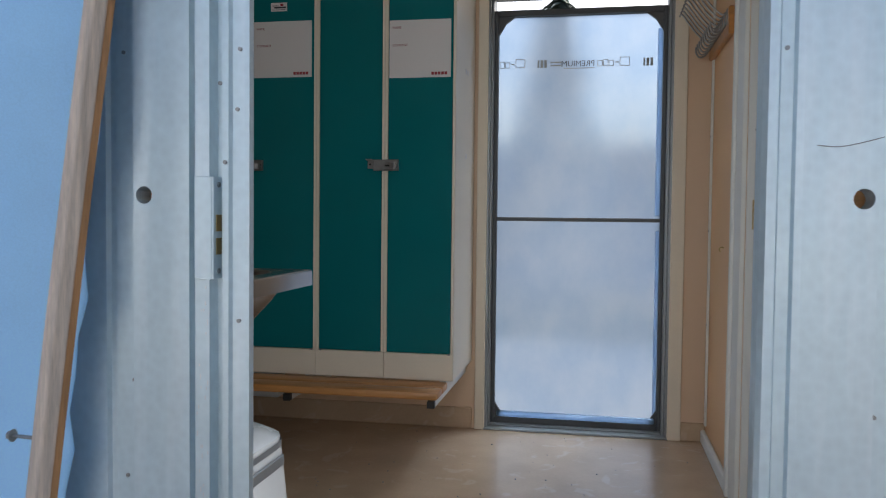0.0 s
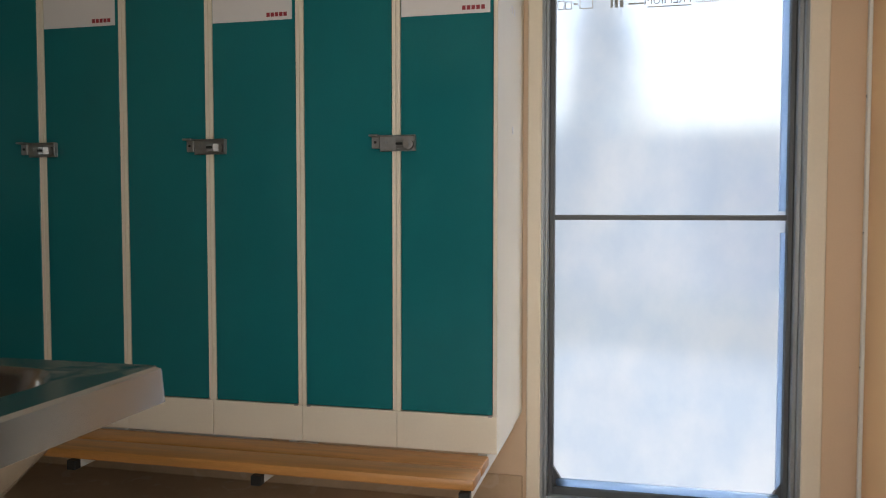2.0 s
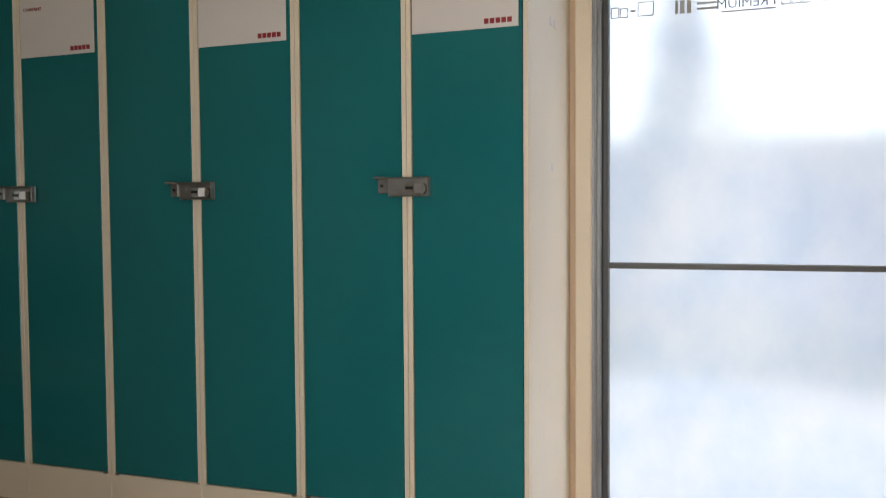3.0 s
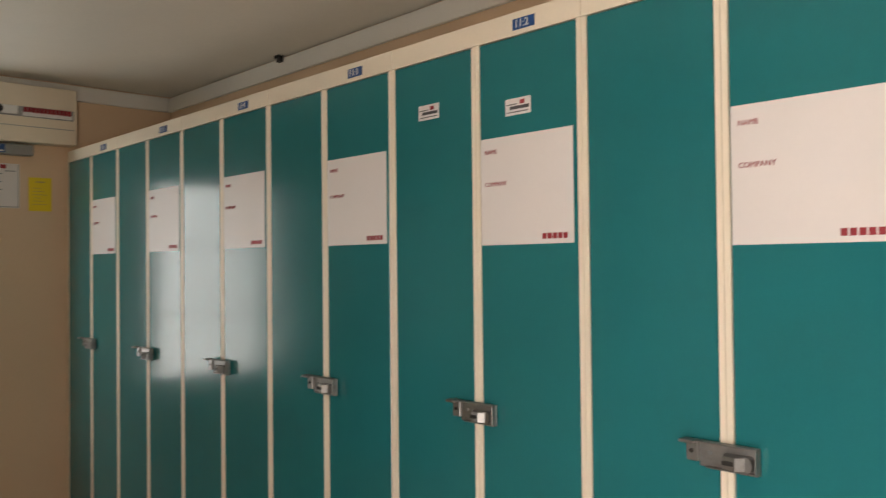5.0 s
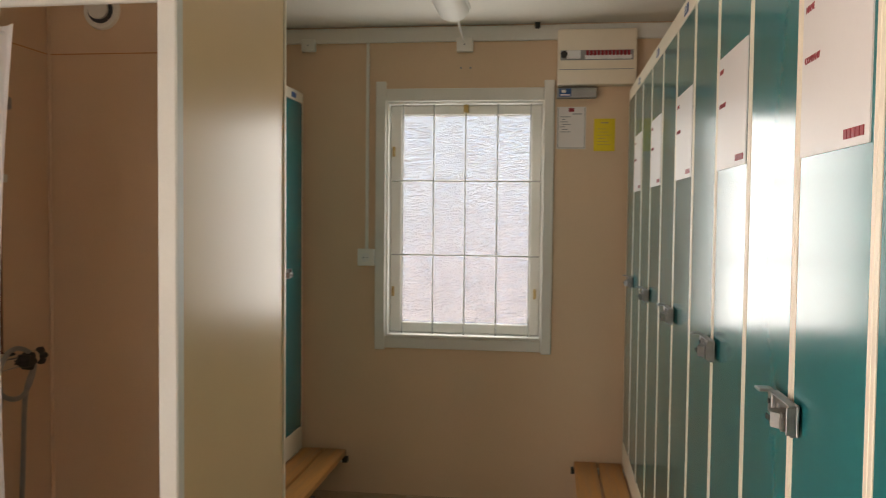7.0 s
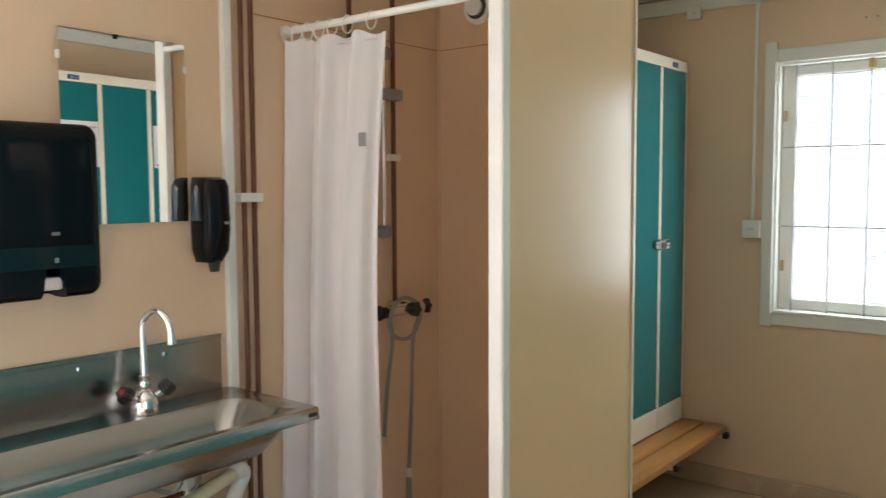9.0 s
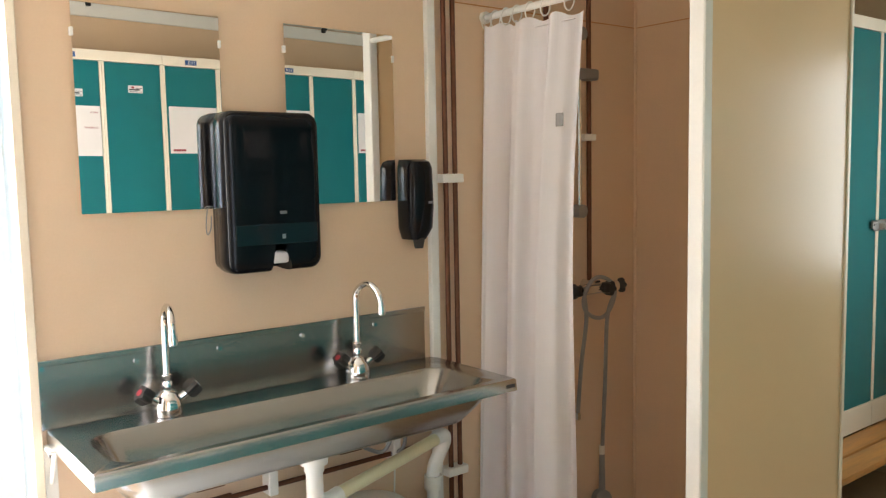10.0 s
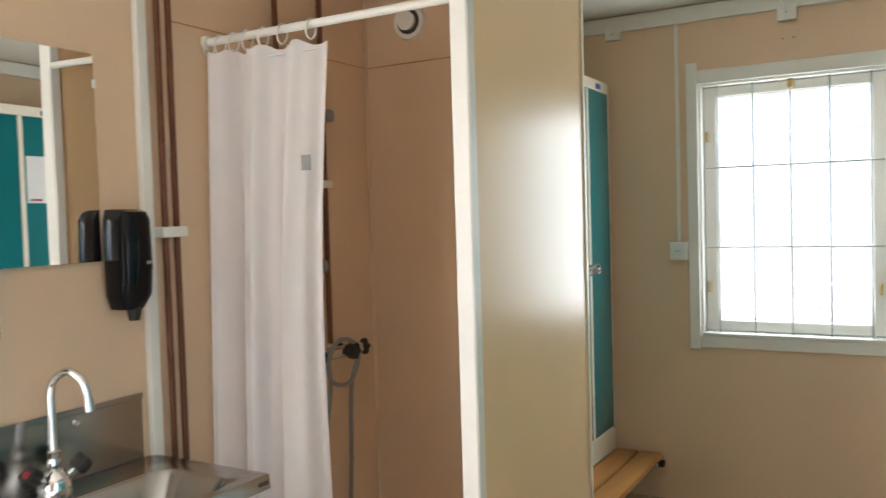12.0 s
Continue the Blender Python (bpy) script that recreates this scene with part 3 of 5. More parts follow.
for x, y, h in ((-1.1, 14.5, 0.9), (0.55, 13.2, 0.8), (1.1, 12.2, 0.7), (-0.2, 15.5, 0.8)):
    blossoming("white_shrub", (x, y, -0.45), h, 0.28, 160, SIDING, "low shrub with white flowers on the lawn", "shrub", "white shrubs")
bm = bmesh.new()
rg = random.Random(21)
for _ in range(9000):
    x, y = rg.uniform(-7, 8), rg.uniform(10.5, 18)
    h, a = rg.uniform(0.05, 0.16), rg.uniform(0, 6.28)
    dx, dy = 0.05 * math.cos(a), 0.05 * math.sin(a)
    bm.faces.new([bm.verts.new(p) for p in ((x - dx, y - dy, -0.45), (x + dx, y + dy, -0.45), (x + rg.uniform(-.05, .05), y + rg.uniform(-.05, .05), -0.45 + h))])
solid("lawn", bm, GRASS, "strip of rough green lawn beyond the back door", "grass", "stuff")
ho = thing("board_fence", (-9, 2.6, -0.45), "pale lavender-grey board fence beyond the window", "fence")
for k in range(28):
    part("board", boxes((-9.0, -8.975, -3.0 + 0.4 * k, -2.61 + 0.4 * k, -0.40, 1.75 + 0.01 * (k % 3))), HOARD, ho)
for z in (0.0, 1.3):
    part("rail", boxes((-9.05, -9.0, -3.0, 8.19, z, z + 0.09)), HOARD, ho)
for k in range(8):
    part("post", boxes((-9.14, -9.05, -2.9 + 1.55 * k, -2.81 + 1.55 * k, -0.45, 1.7)), HOARD, ho)
for k in range(5):
    blossoming("garden_bush", (-10.6, 0.2 + 1.3 * k, -0.45), 2.6 + 0.2 * (k % 2), 0.85, 420, GRASS, "leafy green bush behind the board fence", "bush", "bushes behind the fence")

# ---- back doorway with plastic sheeting ----
section(-0.03, 0.025, -0.004)
cas = solid("casing_north", boxes((-0.654, -0.607, 3.88, 3.898, 0.004, 2.14), (0.236, 0.296, 3.88, 3.898, 0.004, 2.14), (-0.607, 0.236, 3.882, 3.898, 2.075, 2.14), bevel=0.003), CREAM, "cream door casing boards", "casing", "structure")
fr = thing("door_2", (-0.2, 3.97, 0), "back doorway closed with milky plastic sheeting on a grey frame", "door", kind="structure")
part("frame_post", boxes((-0.612, -0.598, 3.89, 4.04, 0.004, 2.075), (-0.598, -0.588, 3.925, 4.04, 0.004, 2.075), bevel=0.002), GREYLT, fr)
part("frame_post", boxes((0.226, 0.24, 3.89, 4.04, 0.004, 2.075), (0.212, 0.226, 3.925, 4.04, 0.004, 2.075), bevel=0.002), GREYLT, fr)
part("frame_head", boxes((-0.588, 0.212, 3.93, 4.04, 2.06, 2.075), bevel=0.002), GREYLT, fr)
part("leaf_frame", boxes((-0.588, -0.570, 3.965, 4.01, 0.02, 2.0), (0.194, 0.212, 3.965, 4.01, 0.02, 2.0), (-0.570, 0.194, 3.965, 4.01, 1.972, 2.0), (-0.570, 0.194, 3.965, 4.01, 0.02, 0.05), bevel=0.003), GREY, fr, "dark grey leaf frame")
part("crossbar", boxes((-0.575, 0.199, 3.972, 3.99, 1.0, 1.018), bevel=0.003), GREY, fr, "grey horizontal bar")
bm = bmesh.new()
for sx, x0 in ((1, -0.570), (-1, 0.194)):
    for sz, z0, k in ((-1, 1.972, 0.075), (1, 0.05, 0.06)):
        o = [(x0, z0), (x0 + sx * k, z0), (x0 + sx * k * 0.45, z0 + sz * k * 0.42), (x0, z0 + sz * k * 1.15)]
        prism(bm, o, "y", 3.978, 3.996)
part("corner_gusset", bm, GREY, fr, "dark corner pieces")
bm = bmesh.new()
g = []
for i in range(25):
    row = []
    for j in range(49):
        x, z = -0.588 + 0.80 * i / 24, 0.025 + 1.97 * j / 48
        row.append(bm.verts.new((x, 4.0 + 0.006 * noise.noise((x * 5, 2, z * 2)), z)))
    g.append(row)
for i in range(24):
    for j in range(48):
        bm.faces.new((g[i][j], g[i + 1][j], g[i + 1][j + 1], g[i][j + 1]))
sheet = part("plastic_sheet", bm, PLASTIC, fr, "milky translucent plastic sheet", True)
bm = boxes((-0.56, 0.186, 3.968, 3.990, 0.05, 0.078), bevel=0.008, seg=2)
box(bm, 0.176, 0.192, 3.985, 3.995, 0.08, 0.96, bevel=0.003)
box(bm, 0.170, 0.192, 3.985, 3.995, 1.03, 1.90, bevel=0.003)
part("folded_edge", bm, FOLD, fr, "bluish folded edge of the sheet", True)
solid("threshold", boxes((-0.612, 0.24, 3.88, 4.05, 0.004, 0.014), (-0.60, 0.23, 3.93, 3.965, 0.014, 0.024), bevel=0.003), GREYLT, "worn metal threshold", "threshold", "structure")


def printed(body, size, x, z):
    """Print on the far side of the sheet, so that it reads backwards from the room."""
    return letters(body, size, Matrix.Translation((x, 3.985, z)) @ Matrix(((-1, 0, 0, 0), (0, 0, 1, 0), (0, 1, 0, 0), (0, 0, 0, 1))))


part("lettering", printed("PREMIUM", 0.038, -0.117, 1.733), INK, fr, "grey mirrored word printed on the sheet")
bm = bmesh.new()
for x0 in (-0.105, -0.592, 0.19):
    for k, (dx, w, h) in enumerate(((0.0, 0.024, 0.028), (0.026, 0.024, 0.032), (0.052, 0.024, 0.028), (0.082, 0.015, 0.006), (0.102, 0.046, 0.042))):
        if x0 + dx + w > 0.195 or x0 + dx < -0.57:
            continue
        zz = 1.73 + (0.015 if k == 3 else 0)
        for q in ((0, w, 0, 0.003), (0, w, h - 0.003, h), (0, 0.003, 0.003, h - 0.003), (w - 0.003, w, 0.003, h - 0.003)):
            box(bm, x0 + dx + q[0], x0 + dx + q[1], 3.984, 3.985, zz + q[2], zz + q[3])
for x0 in (-0.385, 0.105):
    for dx, w in ((0, 0.008), (0.014, 0.012), (0.032, 0.012)):
        box(bm, x0 + dx, x0 + dx + w, 3.984, 3.985, 1.728, 1.765)
for z in (1.735, 1.75):
    box(bm, -0.325, -0.272, 3.984, 3.985, z, z + 0.006)
box(bm, -0.262, -0.118, 3.984, 3.985, 1.722, 1.726)
part("print_mark", bm, GREYLT, fr, "pale grey printed marks")

section(0, 0, 0)
# ---- lockers ----
def hasp(p, lx):
    """Base plate with turned-out edges, a bent tab and a swivelling catch that stands out from the doors."""
    z = 1.241
    h = part("hasp", boxes((lx - 0.045, lx + 0.064, -0.008, -0.004, z - 0.022, z + 0.024), (lx - 0.045, lx + 0.064, -0.020, -0.008, z + 0.021, z + 0.024),
                           (lx - 0.030, lx + 0.064, -0.016, -0.008, z - 0.022, z - 0.019), (lx + 0.061, lx + 0.064, -0.022, -0.008, z - 0.019, z + 0.021), bevel=0.001), ZINC, p, "zinc swivel hasp across two doors")
    part("tab", boxes((lx - 0.068, lx - 0.045, -0.014, -0.003, z - 0.014, z + 0.020), (lx - 0.072, lx - 0.043, -0.034, -0.010, z + 0.020, z + 0.0255), bevel=0.0015), ZINC, h)
    bm = bmesh.new()
    prism(bm, [(lx + 0.004, -0.008), (lx + 0.010, -0.030), (lx + 0.034, -0.036), (lx + 0.046, -0.026), (lx + 0.046, -0.008)], "z", z - 0.014, z + 0.008)
    rod(bm, (lx + 0.045, -0.024, z - 0.004), (lx + 0.045, -0.008, z - 0.004), 0.014, 16)
    part("catch", bm, ZINC, h)
    part("slot", boxes((lx + 0.012, lx + 0.032, -0.0375, -0.034, z - 0.006, z + 0.001)), BLACKM, h, "dark padlock slot")
    part("rivet", rod(bmesh.new(), (lx - 0.057, -0.016, z + 0.004), (lx - 0.057, -0.013, z + 0.004), 0.004, 10), BLACKM, h)
    part("rivet", rod(bmesh.new(), (lx - 0.025, -0.011, z + 0.004), (lx - 0.025, -0.007, z + 0.004), 0.004, 10), GREYLT, h)


def locker(m, depth, number, lift, sheet, stickers, group, label):
    p = thing("locker", (0, 0, 0), label, "locker", group)
    part("body", boxes((-0.5995, -0.0005, 0.022, depth, 0.345, 2.12), bevel=0.0012), CREAM, p, "cream steel body")
    for x in (-0.5995, -0.3125, -0.2995, -0.0125):
        part("post", boxes((x, x + 0.012, 0.0, 0.0218, 0.4555, 2.0695), bevel=0.001), CREAM, p)
    part("top_rail", boxes((-0.5995, -0.0005, 0.0, 0.0218, 2.07, 2.12), bevel=0.0012), CREAM, p)
    for x in (-0.5995, -0.2993):
        part("base_panel", boxes((x, x + 0.2988, 0.0, 0.0218, 0.345, 0.455), bevel=0.0012), CREAM, p)
    for x0, x1 in ((-0.5855, -0.3145), (-0.2855, -0.0145)):
        d = part("door", boxes((x0, x1, 0.001, 0.020, 0.458, 2.067), bevel=0.0015), TEAL, p, "teal lacquered door")
        hx = x0 + 0.006 if x0 < -0.4 else x1 - 0.006
        part("hinge_pin", boxes((hx - 0.006, hx + 0.006, -0.001, 0.004, 0.452, 0.459)), ZINC, d)
    part("number_plate", boxes((-0.182, -0.120, -0.002, 0.0, 2.080, 2.104), bevel=0.0005), BLUE, p, "blue number plate")
    if number:
        part("number", letters(number, 0.024, Matrix.Translation((-0.176, -0.0025, 2.084)) @ pose(0, 0, 0, 90)), PAPER, p)
    hasp(p, -0.302)
    if sheet:
        s = part("name_sheet", boxes((-0.283, -0.023, -0.001, 0.001, 1.604 + lift, 1.841 + lift)), PAPER, p, "white card sheet with red print")
        part("lettering", letters("NAME", 0.0135, Matrix.Translation((-0.270, -0.0015, 1.806 + lift)) @ pose(0, 0, 0, 90)), RED, s)
        part("lettering", letters("COMPANY", 0.0135, Matrix.Translation((-0.270, -0.0015, 1.734 + lift)) @ pose(0, 0, 0, 90)), RED, s)
        part("mark", boxes(*[(-0.104 + 0.0138 * k, -0.0935 + 0.0138 * k, -0.0022, -0.001, 1.614 + lift, 1.626 + lift) for k in range(5)]), RED, s, "row of five dark red squares")
    for x, z in stickers:
        s = part("sticker", boxes((x - 0.036, x + 0.036, -0.001, 0.001, z - 0.018, z + 0.018)), PAPER, p, "small white company sticker")
        part("mark", boxes((x - 0.022, x + 0.032, -0.0018, -0.001, z - 0.006, z + 0.001), (x - 0.032, x + 0.03, -0.0018, -0.001, z - 0.013, z - 0.011), (x - 0.032, x - 0.002, -0.0018, -0.001, z + 0.004, z + 0.006)), INK, s)
        part("mark", boxes((x + 0.006, x + 0.020, -0.0018, -0.001, z + 0.004, z + 0.013), bevel=0.0003), RED, s)
    p.matrix_basis = m
    return p


for k in range(6):
    locker(pose(-0.70 - 0.6 * k, 3.40, -0.017), 0.515, "11:%d" % (k + 1), min(0.013 * k, 0.03), True, [(-0.17, 1.915), (-0.458, 1.943)] if k == 1 else [], "lockers by the back door",
           "teal two-door steel locker with a name sheet, number 11:%d" % (k + 1))
for k in range(2):
    locker(pose(-4.30 + 0.6 * k, 1.814, -0.017, 0, 0, 180), 0.445, "", 0, False, [], "lockers beside the shower", "teal two-door steel locker with cream body beside the shower")
# paper squares on the locker's bare side
for y, z in ((3.64, 1.64), (3.69, 1.642), (3.66, 1.27)):
    solid("tape_mark", boxes((-0.7003, -0.699, y, y + 0.022, z, z + 0.021)), PAPER, "small square of old tape on the locker side", "tape", group="tape squares")


section(0, 0, -0.017)


def bench(y_front, y_back, x0, x1, arms, sign, label):
    """Two pine slats on steel arms that also carry the lockers; sign: the way the arms point from the wall."""
    b = thing("bench", ((x0 + x1) / 2, y_front, 0.30), label, "bench", "locker benches")
    lo, hi = min(y_front, y_back), max(y_front, y_back)
    mid = (lo + hi) / 2
    for a, c in ((lo, mid - 0.006), (mid + 0.006, hi)):
        part("slat", boxes((x0, x1, a, c, 0.312, 0.342), bevel=0.006, seg=2), PINE, b, smooth=True)
    wall = YB if sign < 0 else YF
    for x in arms:
        a = part("arm", boxes((x - 0.014, x + 0.014, min(y_front + 0.012 * -sign, wall), max(y_front + 0.012 * -sign, wall), 0.284, 0.3115), bevel=0.002), WHITE, b)
        part("end_cap", boxes((x - 0.015, x + 0.015, y_front - 0.014 if sign < 0 else y_front - 0.012, y_front + 0.012 if sign < 0 else y_front + 0.014, 0.283, 0.3115), bevel=0.002), BLACKM, a, "black plastic end cap")
        part("bearer", boxes((x - 0.014, x + 0.014, min(wall, y_back + 0.02 * -sign), max(wall, y_back + 0.02 * -sign), 0.3117, 0.3445)), WHITE, a)
    return b


bench(3.172, 3.395, -4.30, -0.722, [-0.745 - 0.592 * k for k in range(7)], -1, "long varnished pine bench under the teal lockers")
section(0, 0.0, -0.017)
bench(2.04, 1.815, -4.315, -3.10, [-4.29, -3.70, -3.12], 1, "short varnished pine bench under the lockers by the shower")

# panel heater under the long bench
section(0, 0, 0)
ht = thing("panel_heater", (-2.1, 3.87, 0.12), "white electric panel heater low on the wall", "heater")
part("casing", boxes((-2.6, -1.64, 3.82, YB - 0.012, 0.12, 0.27), bevel=0.008, seg=2), APPL, ht, smooth=True)

# ---- west wall: window and fixtures ----
section(0, 0.004, -0.018)
w = thing("window_1", (XW, 2.61, 1.5), "white window with rippled glass behind steel bars", "window", kind="structure")
part("casing", boxes((XW, XW + 0.018, 2.173, 2.224, 0.852, 2.18), (XW, XW + 0.018, 2.998, 3.048, 0.852, 2.18), bevel=0.003), WHITE, w)
part("casing", boxes((XW, XW + 0.016, 2.224, 2.998, 2.082, 2.145), (XW, XW + 0.016, 2.224, 2.998, 0.862, 0.915), bevel=0.003), WHITE, w)
part("reveal", boxes((XW - 0.1, XW + 0.002, 2.222, 2.236, 0.915, 2.085), (XW - 0.1, XW + 0.002, 2.989, 3.002, 0.915, 2.085), (XW - 0.1, XW + 0.002, 2.236, 2.989, 2.070, 2.085), bevel=0.002), WHITE, w)
part("window_sill", boxes((XW - 0.1, XW + 0.022, 2.236, 2.989, 0.915, 0.932), bevel=0.003), WHITE, w)
part("window_frame", boxes((XW - 0.09, XW - 0.045, 2.237, 2.297, 0.935, 2.068), (XW - 0.09, XW - 0.045, 2.938, 2.988, 0.935, 2.068), (XW - 0.09, XW - 0.045, 2.297, 2.938, 2.022, 2.068), (XW - 0.09, XW - 0.045, 2.297, 2.938, 0.935, 0.985), bevel=0.004), WHITE, w)
part("pane", boxes((XW - 0.075, XW - 0.071, 2.294, 2.941, 0.982, 2.025)), GLASS, w, "rippled obscure glass")
bars = thing("window_grille", (XW - 0.02, 2.61, 1.5), "white painted steel bars welded over the window", "grille")
for y in (2.305, 2.46, 2.617, 2.775, 2.935):
    part("bar", rod(bmesh.new(), (XW - 0.02, y, 0.93), (XW - 0.02, y, 2.070), 0.0040, 8), BAR, bars, smooth=True)
for z in (1.694, 1.326):
    part("bar", rod(bmesh.new(), (XW - 0.029, 2.25, z), (XW - 0.029, 2.985, z), 0.0040, 8), BAR, bars, smooth=True)
for y, z in ((2.255, 1.84), (2.255, 1.14), (2.965, 1.14)):
    hd = thing("window_catch", (XW - 0.04, y, z), "small brass window catch", "catch", "window catches")
    bm = boxes((XW - 0.045, XW - 0.038, y - 0.007, y + 0.007, z - 0.025, z + 0.025), bevel=0.002)
    box(bm, XW - 0.038, XW - 0.028, y - 0.004, y + 0.004, z - 0.004, z + 0.02, bevel=0.001)
    part("lever", bm, BRASS, hd)
tg = solid("latch", boxes((XW - 0.045, XW - 0.012, 2.606, 2.630, 2.03, 2.068), bevel=0.003), BRASS, "small brown latch at the window head", "latch")

f = thing("fuse_box", (XW, 3.24, 2.27), "cream plastic fuse box with a row of breakers", "fuse box")
part("cover", boxes((XW, XW + 0.085, 3.058, 3.424, 2.146, 2.404), bevel=0.006, seg=2), CREAM, f, smooth=True)
part("recess", boxes((XW + 0.080, XW + 0.087, 3.072, 3.408, 2.258, 2.304)), GREYLT, f)
part("breaker_rail", boxes((XW + 0.087, XW + 0.093, 3.185, 3.40, 2.262, 2.282)), APPL, f)
for k in range(12):
    part("breaker", boxes((XW + 0.093, XW + 0.099, 3.19 + 0.0172 * k, 3.203 + 0.0172 * k, 2.278, 2.301), bevel=0.001), RED, f, "small red breaker switch")
part("main_switch", boxes((XW + 0.087, XW + 0.097, 3.10, 3.165, 2.264, 2.302), bevel=0.001), APPL, f)
part("knob", rod(bmesh.new(), (XW + 0.087, 3.088, 2.283), (XW + 0.105, 3.088, 2.283), 0.016, 16), BLACKM, f, "black round switch knob", True)
part("cover_line", boxes((XW + 0.0845, XW + 0.0862, 3.07, 3.41, 2.214, 2.217)), GREYLT, f)
lb = thing("warning_light", (XW, 3.15, 2.1), "small grey box with a blue sticker", "box")
part("housing", boxes((XW, XW + 0.05, 3.058, 3.245, 2.088, 2.138), bevel=0.005, seg=2), GREYLT, lb)
part("label", boxes((XW + 0.0505, XW + 0.0515, 3.068, 3.125, 2.094, 2.132)), BLUE, lb, "blue and white sticker")
part("label_mark", boxes((XW + 0.0515, XW + 0.052, 3.074, 3.12, 2.099, 2.105), (XW + 0.0515, XW + 0.052, 3.08, 3.10, 2.112, 2.126)), PAPER, lb)
pn = thing("notice_sheet", (XW, 3.13, 1.95), "white printed notice in a plastic pocket", "notice")
part("paper", boxes((XW, XW + 0.002, 3.060, 3.198, 1.850, 2.052)), PAPER, pn)
part("print", boxes(*[(XW + 0.002, XW + 0.0025, 3.075 + 0.01 * (k % 2), 3.125 - 0.012 * (k % 3), 1.93 + 0.012 * k, 1.934 + 0.012 * k) for k in range(7)], (XW + 0.002, XW + 0.0025, 3.135, 3.18, 2.015, 2.02)), GREYLT, pn)
part("heading", boxes((XW + 0.002, XW + 0.0025, 3.116, 3.142, 2.028, 2.046)), RED, pn)
part("edge", boxes((XW + 0.002, XW + 0.0024, 3.064, 3.194, 1.853, 1.857), (XW + 0.002, XW + 0.0024, 3.064, 3.067, 1.857, 2.048), (XW + 0.002, XW + 0.0024, 3.191, 3.194, 1.857, 2.048)), GREYLT, pn)
yn = thing("yellow_note", (XW, 3.286, 1.92), "bright yellow paper note taped to the wall", "note")
part("paper", boxes((XW, XW + 0.002, 3.236, 3.336, 1.840, 1.995)), YELLOW, yn)
part("print", boxes(*[(XW + 0.002, XW + 0.0024, 3.252, 3.318 - 0.013 * (k % 3), 1.87 + 0.015 * k, 1.872 + 0.015 * k) for k in range(6)], (XW + 0.002, XW + 0.0024, 3.268, 3.305, 1.972, 1.978)), BRASS, yn)
cd = thing("cable_conduit", (XW, 2.13, 1.8), "white cable duct running up to the ceiling", "conduit")
part("duct", boxes((XW, XW + 0.012, 2.122, 2.138, 1.352, 2.39), bevel=0.002), WHITE, cd)
so = thing("wall_socket", (XW, 2.13, 1.31), "white single wall socket", "socket")
part("plate", boxes((XW, XW + 0.035, 2.088, 2.172, 1.270, 1.354), bevel=0.005, seg=2), PVC, so, smooth=True)
bm = rod(bmesh.new(), (XW + 0.035, 2.13, 1.312), (XW + 0.038, 2.13, 1.312), 0.022, 20)
part("ring", bm, APPL, so)
bm = rod(bmesh.new(), (XW + 0.038, 2.121, 1.312), (XW + 0.0385, 2.121, 1.312), 0.0028, 8)
rod(bm, (XW + 0.038, 2.139, 1.312), (XW + 0.0385, 2.139, 1.312), 0.0028, 8)
part("pin_hole", bm, INK, so)


def junction(y, z, s, label):
    j = thing("junction_box", (XW, y, z), label, "junction box", "junction boxes")
    part("lid", boxes((XW, XW + 0.03, y - s, y + s, z - s * 0.85, z + s * 0.85), bevel=0.004, seg=2), PVC, j, smooth=True)
    part("screw", rod(bmesh.new(), (XW + 0.03, y, z), (XW + 0.031, y, z), 0.004, 8), GREYLT, j)


junction(2.612, 2.352, 0.04, "white square junction box above the window")
junction(1.83, 2.36, 0.035, "small white junction box in the corner")
pt = thing("mount_plate", (XW, 2.612, 2.23), "pale patch with two screws above the window", "plate")
part("plate", boxes((XW, XW + 0.003, 2.575, 2.655, 2.19, 2.28)), BEIGE, pt)
for y in (2.593, 2.638):
    part("screw", rod(bmesh.new(), (XW + 0.003, y, 2.243), (XW + 0.006, y, 2.243), 0.005, 8), GREYLT, pt)
section(0, 0.0, -0.026)
# black clips on the cornice
for x, y in ((-1.723, YB - 0.02), (-3.235, YB - 0.02), (XW + 0.02, 2.965)):
    c = thing("cable_clip", (x, y, 2.43), "small black clip on the cornice", "clip", "cornice clips")
    bm = boxes((x - 0.012, x + 0.012, y - 0.02, y, 2.43, 2.458), bevel=0.002) if y > 3.5 else boxes((x, x + 0.02, y - 0.012, y + 0.012, 2.43, 2.458), bevel=0.002)
    if y > 3.5:
        box(bm, x - 0.018, x + 0.018, y - 0.026, y - 0.02, 2.446, 2.458, bevel=0.001)
    part("clip", bm, BLACKM, c)
section(0, 0, 0)
# ceiling light
cl = thing("ceiling_light", (-3.2, 2.60, ZC), "white fluorescent ceiling light with a rounded diffuser", "lamp")
bm = bmesh.new()
prism(bm, [(2.60 + 0.07 * math.cos(radians(a)), ZC - 0.012 - 0.055 * math.sin(radians(a))) for a in range(0, 181, 15)], "x", -3.98, -2.7)
part("diffuser", bm, PVC, cl, smooth=True)
part("base", boxes((-3.99, -2.69, 2.525, 2.675, ZC - 0.012, ZC)), WHITE, cl)
bm = rod(bmesh.new(), (-3.98, 2.60, ZC - 0.02), (-4.08, 2.606, ZC - 0.03), 0.011, 10)
rod(bm, (-4.08, 2.606, ZC - 0.03), (-4.31, 2.612, ZC - 0.085), 0.006, 8)
part("cable", bm, PVC, cl, smooth=True)

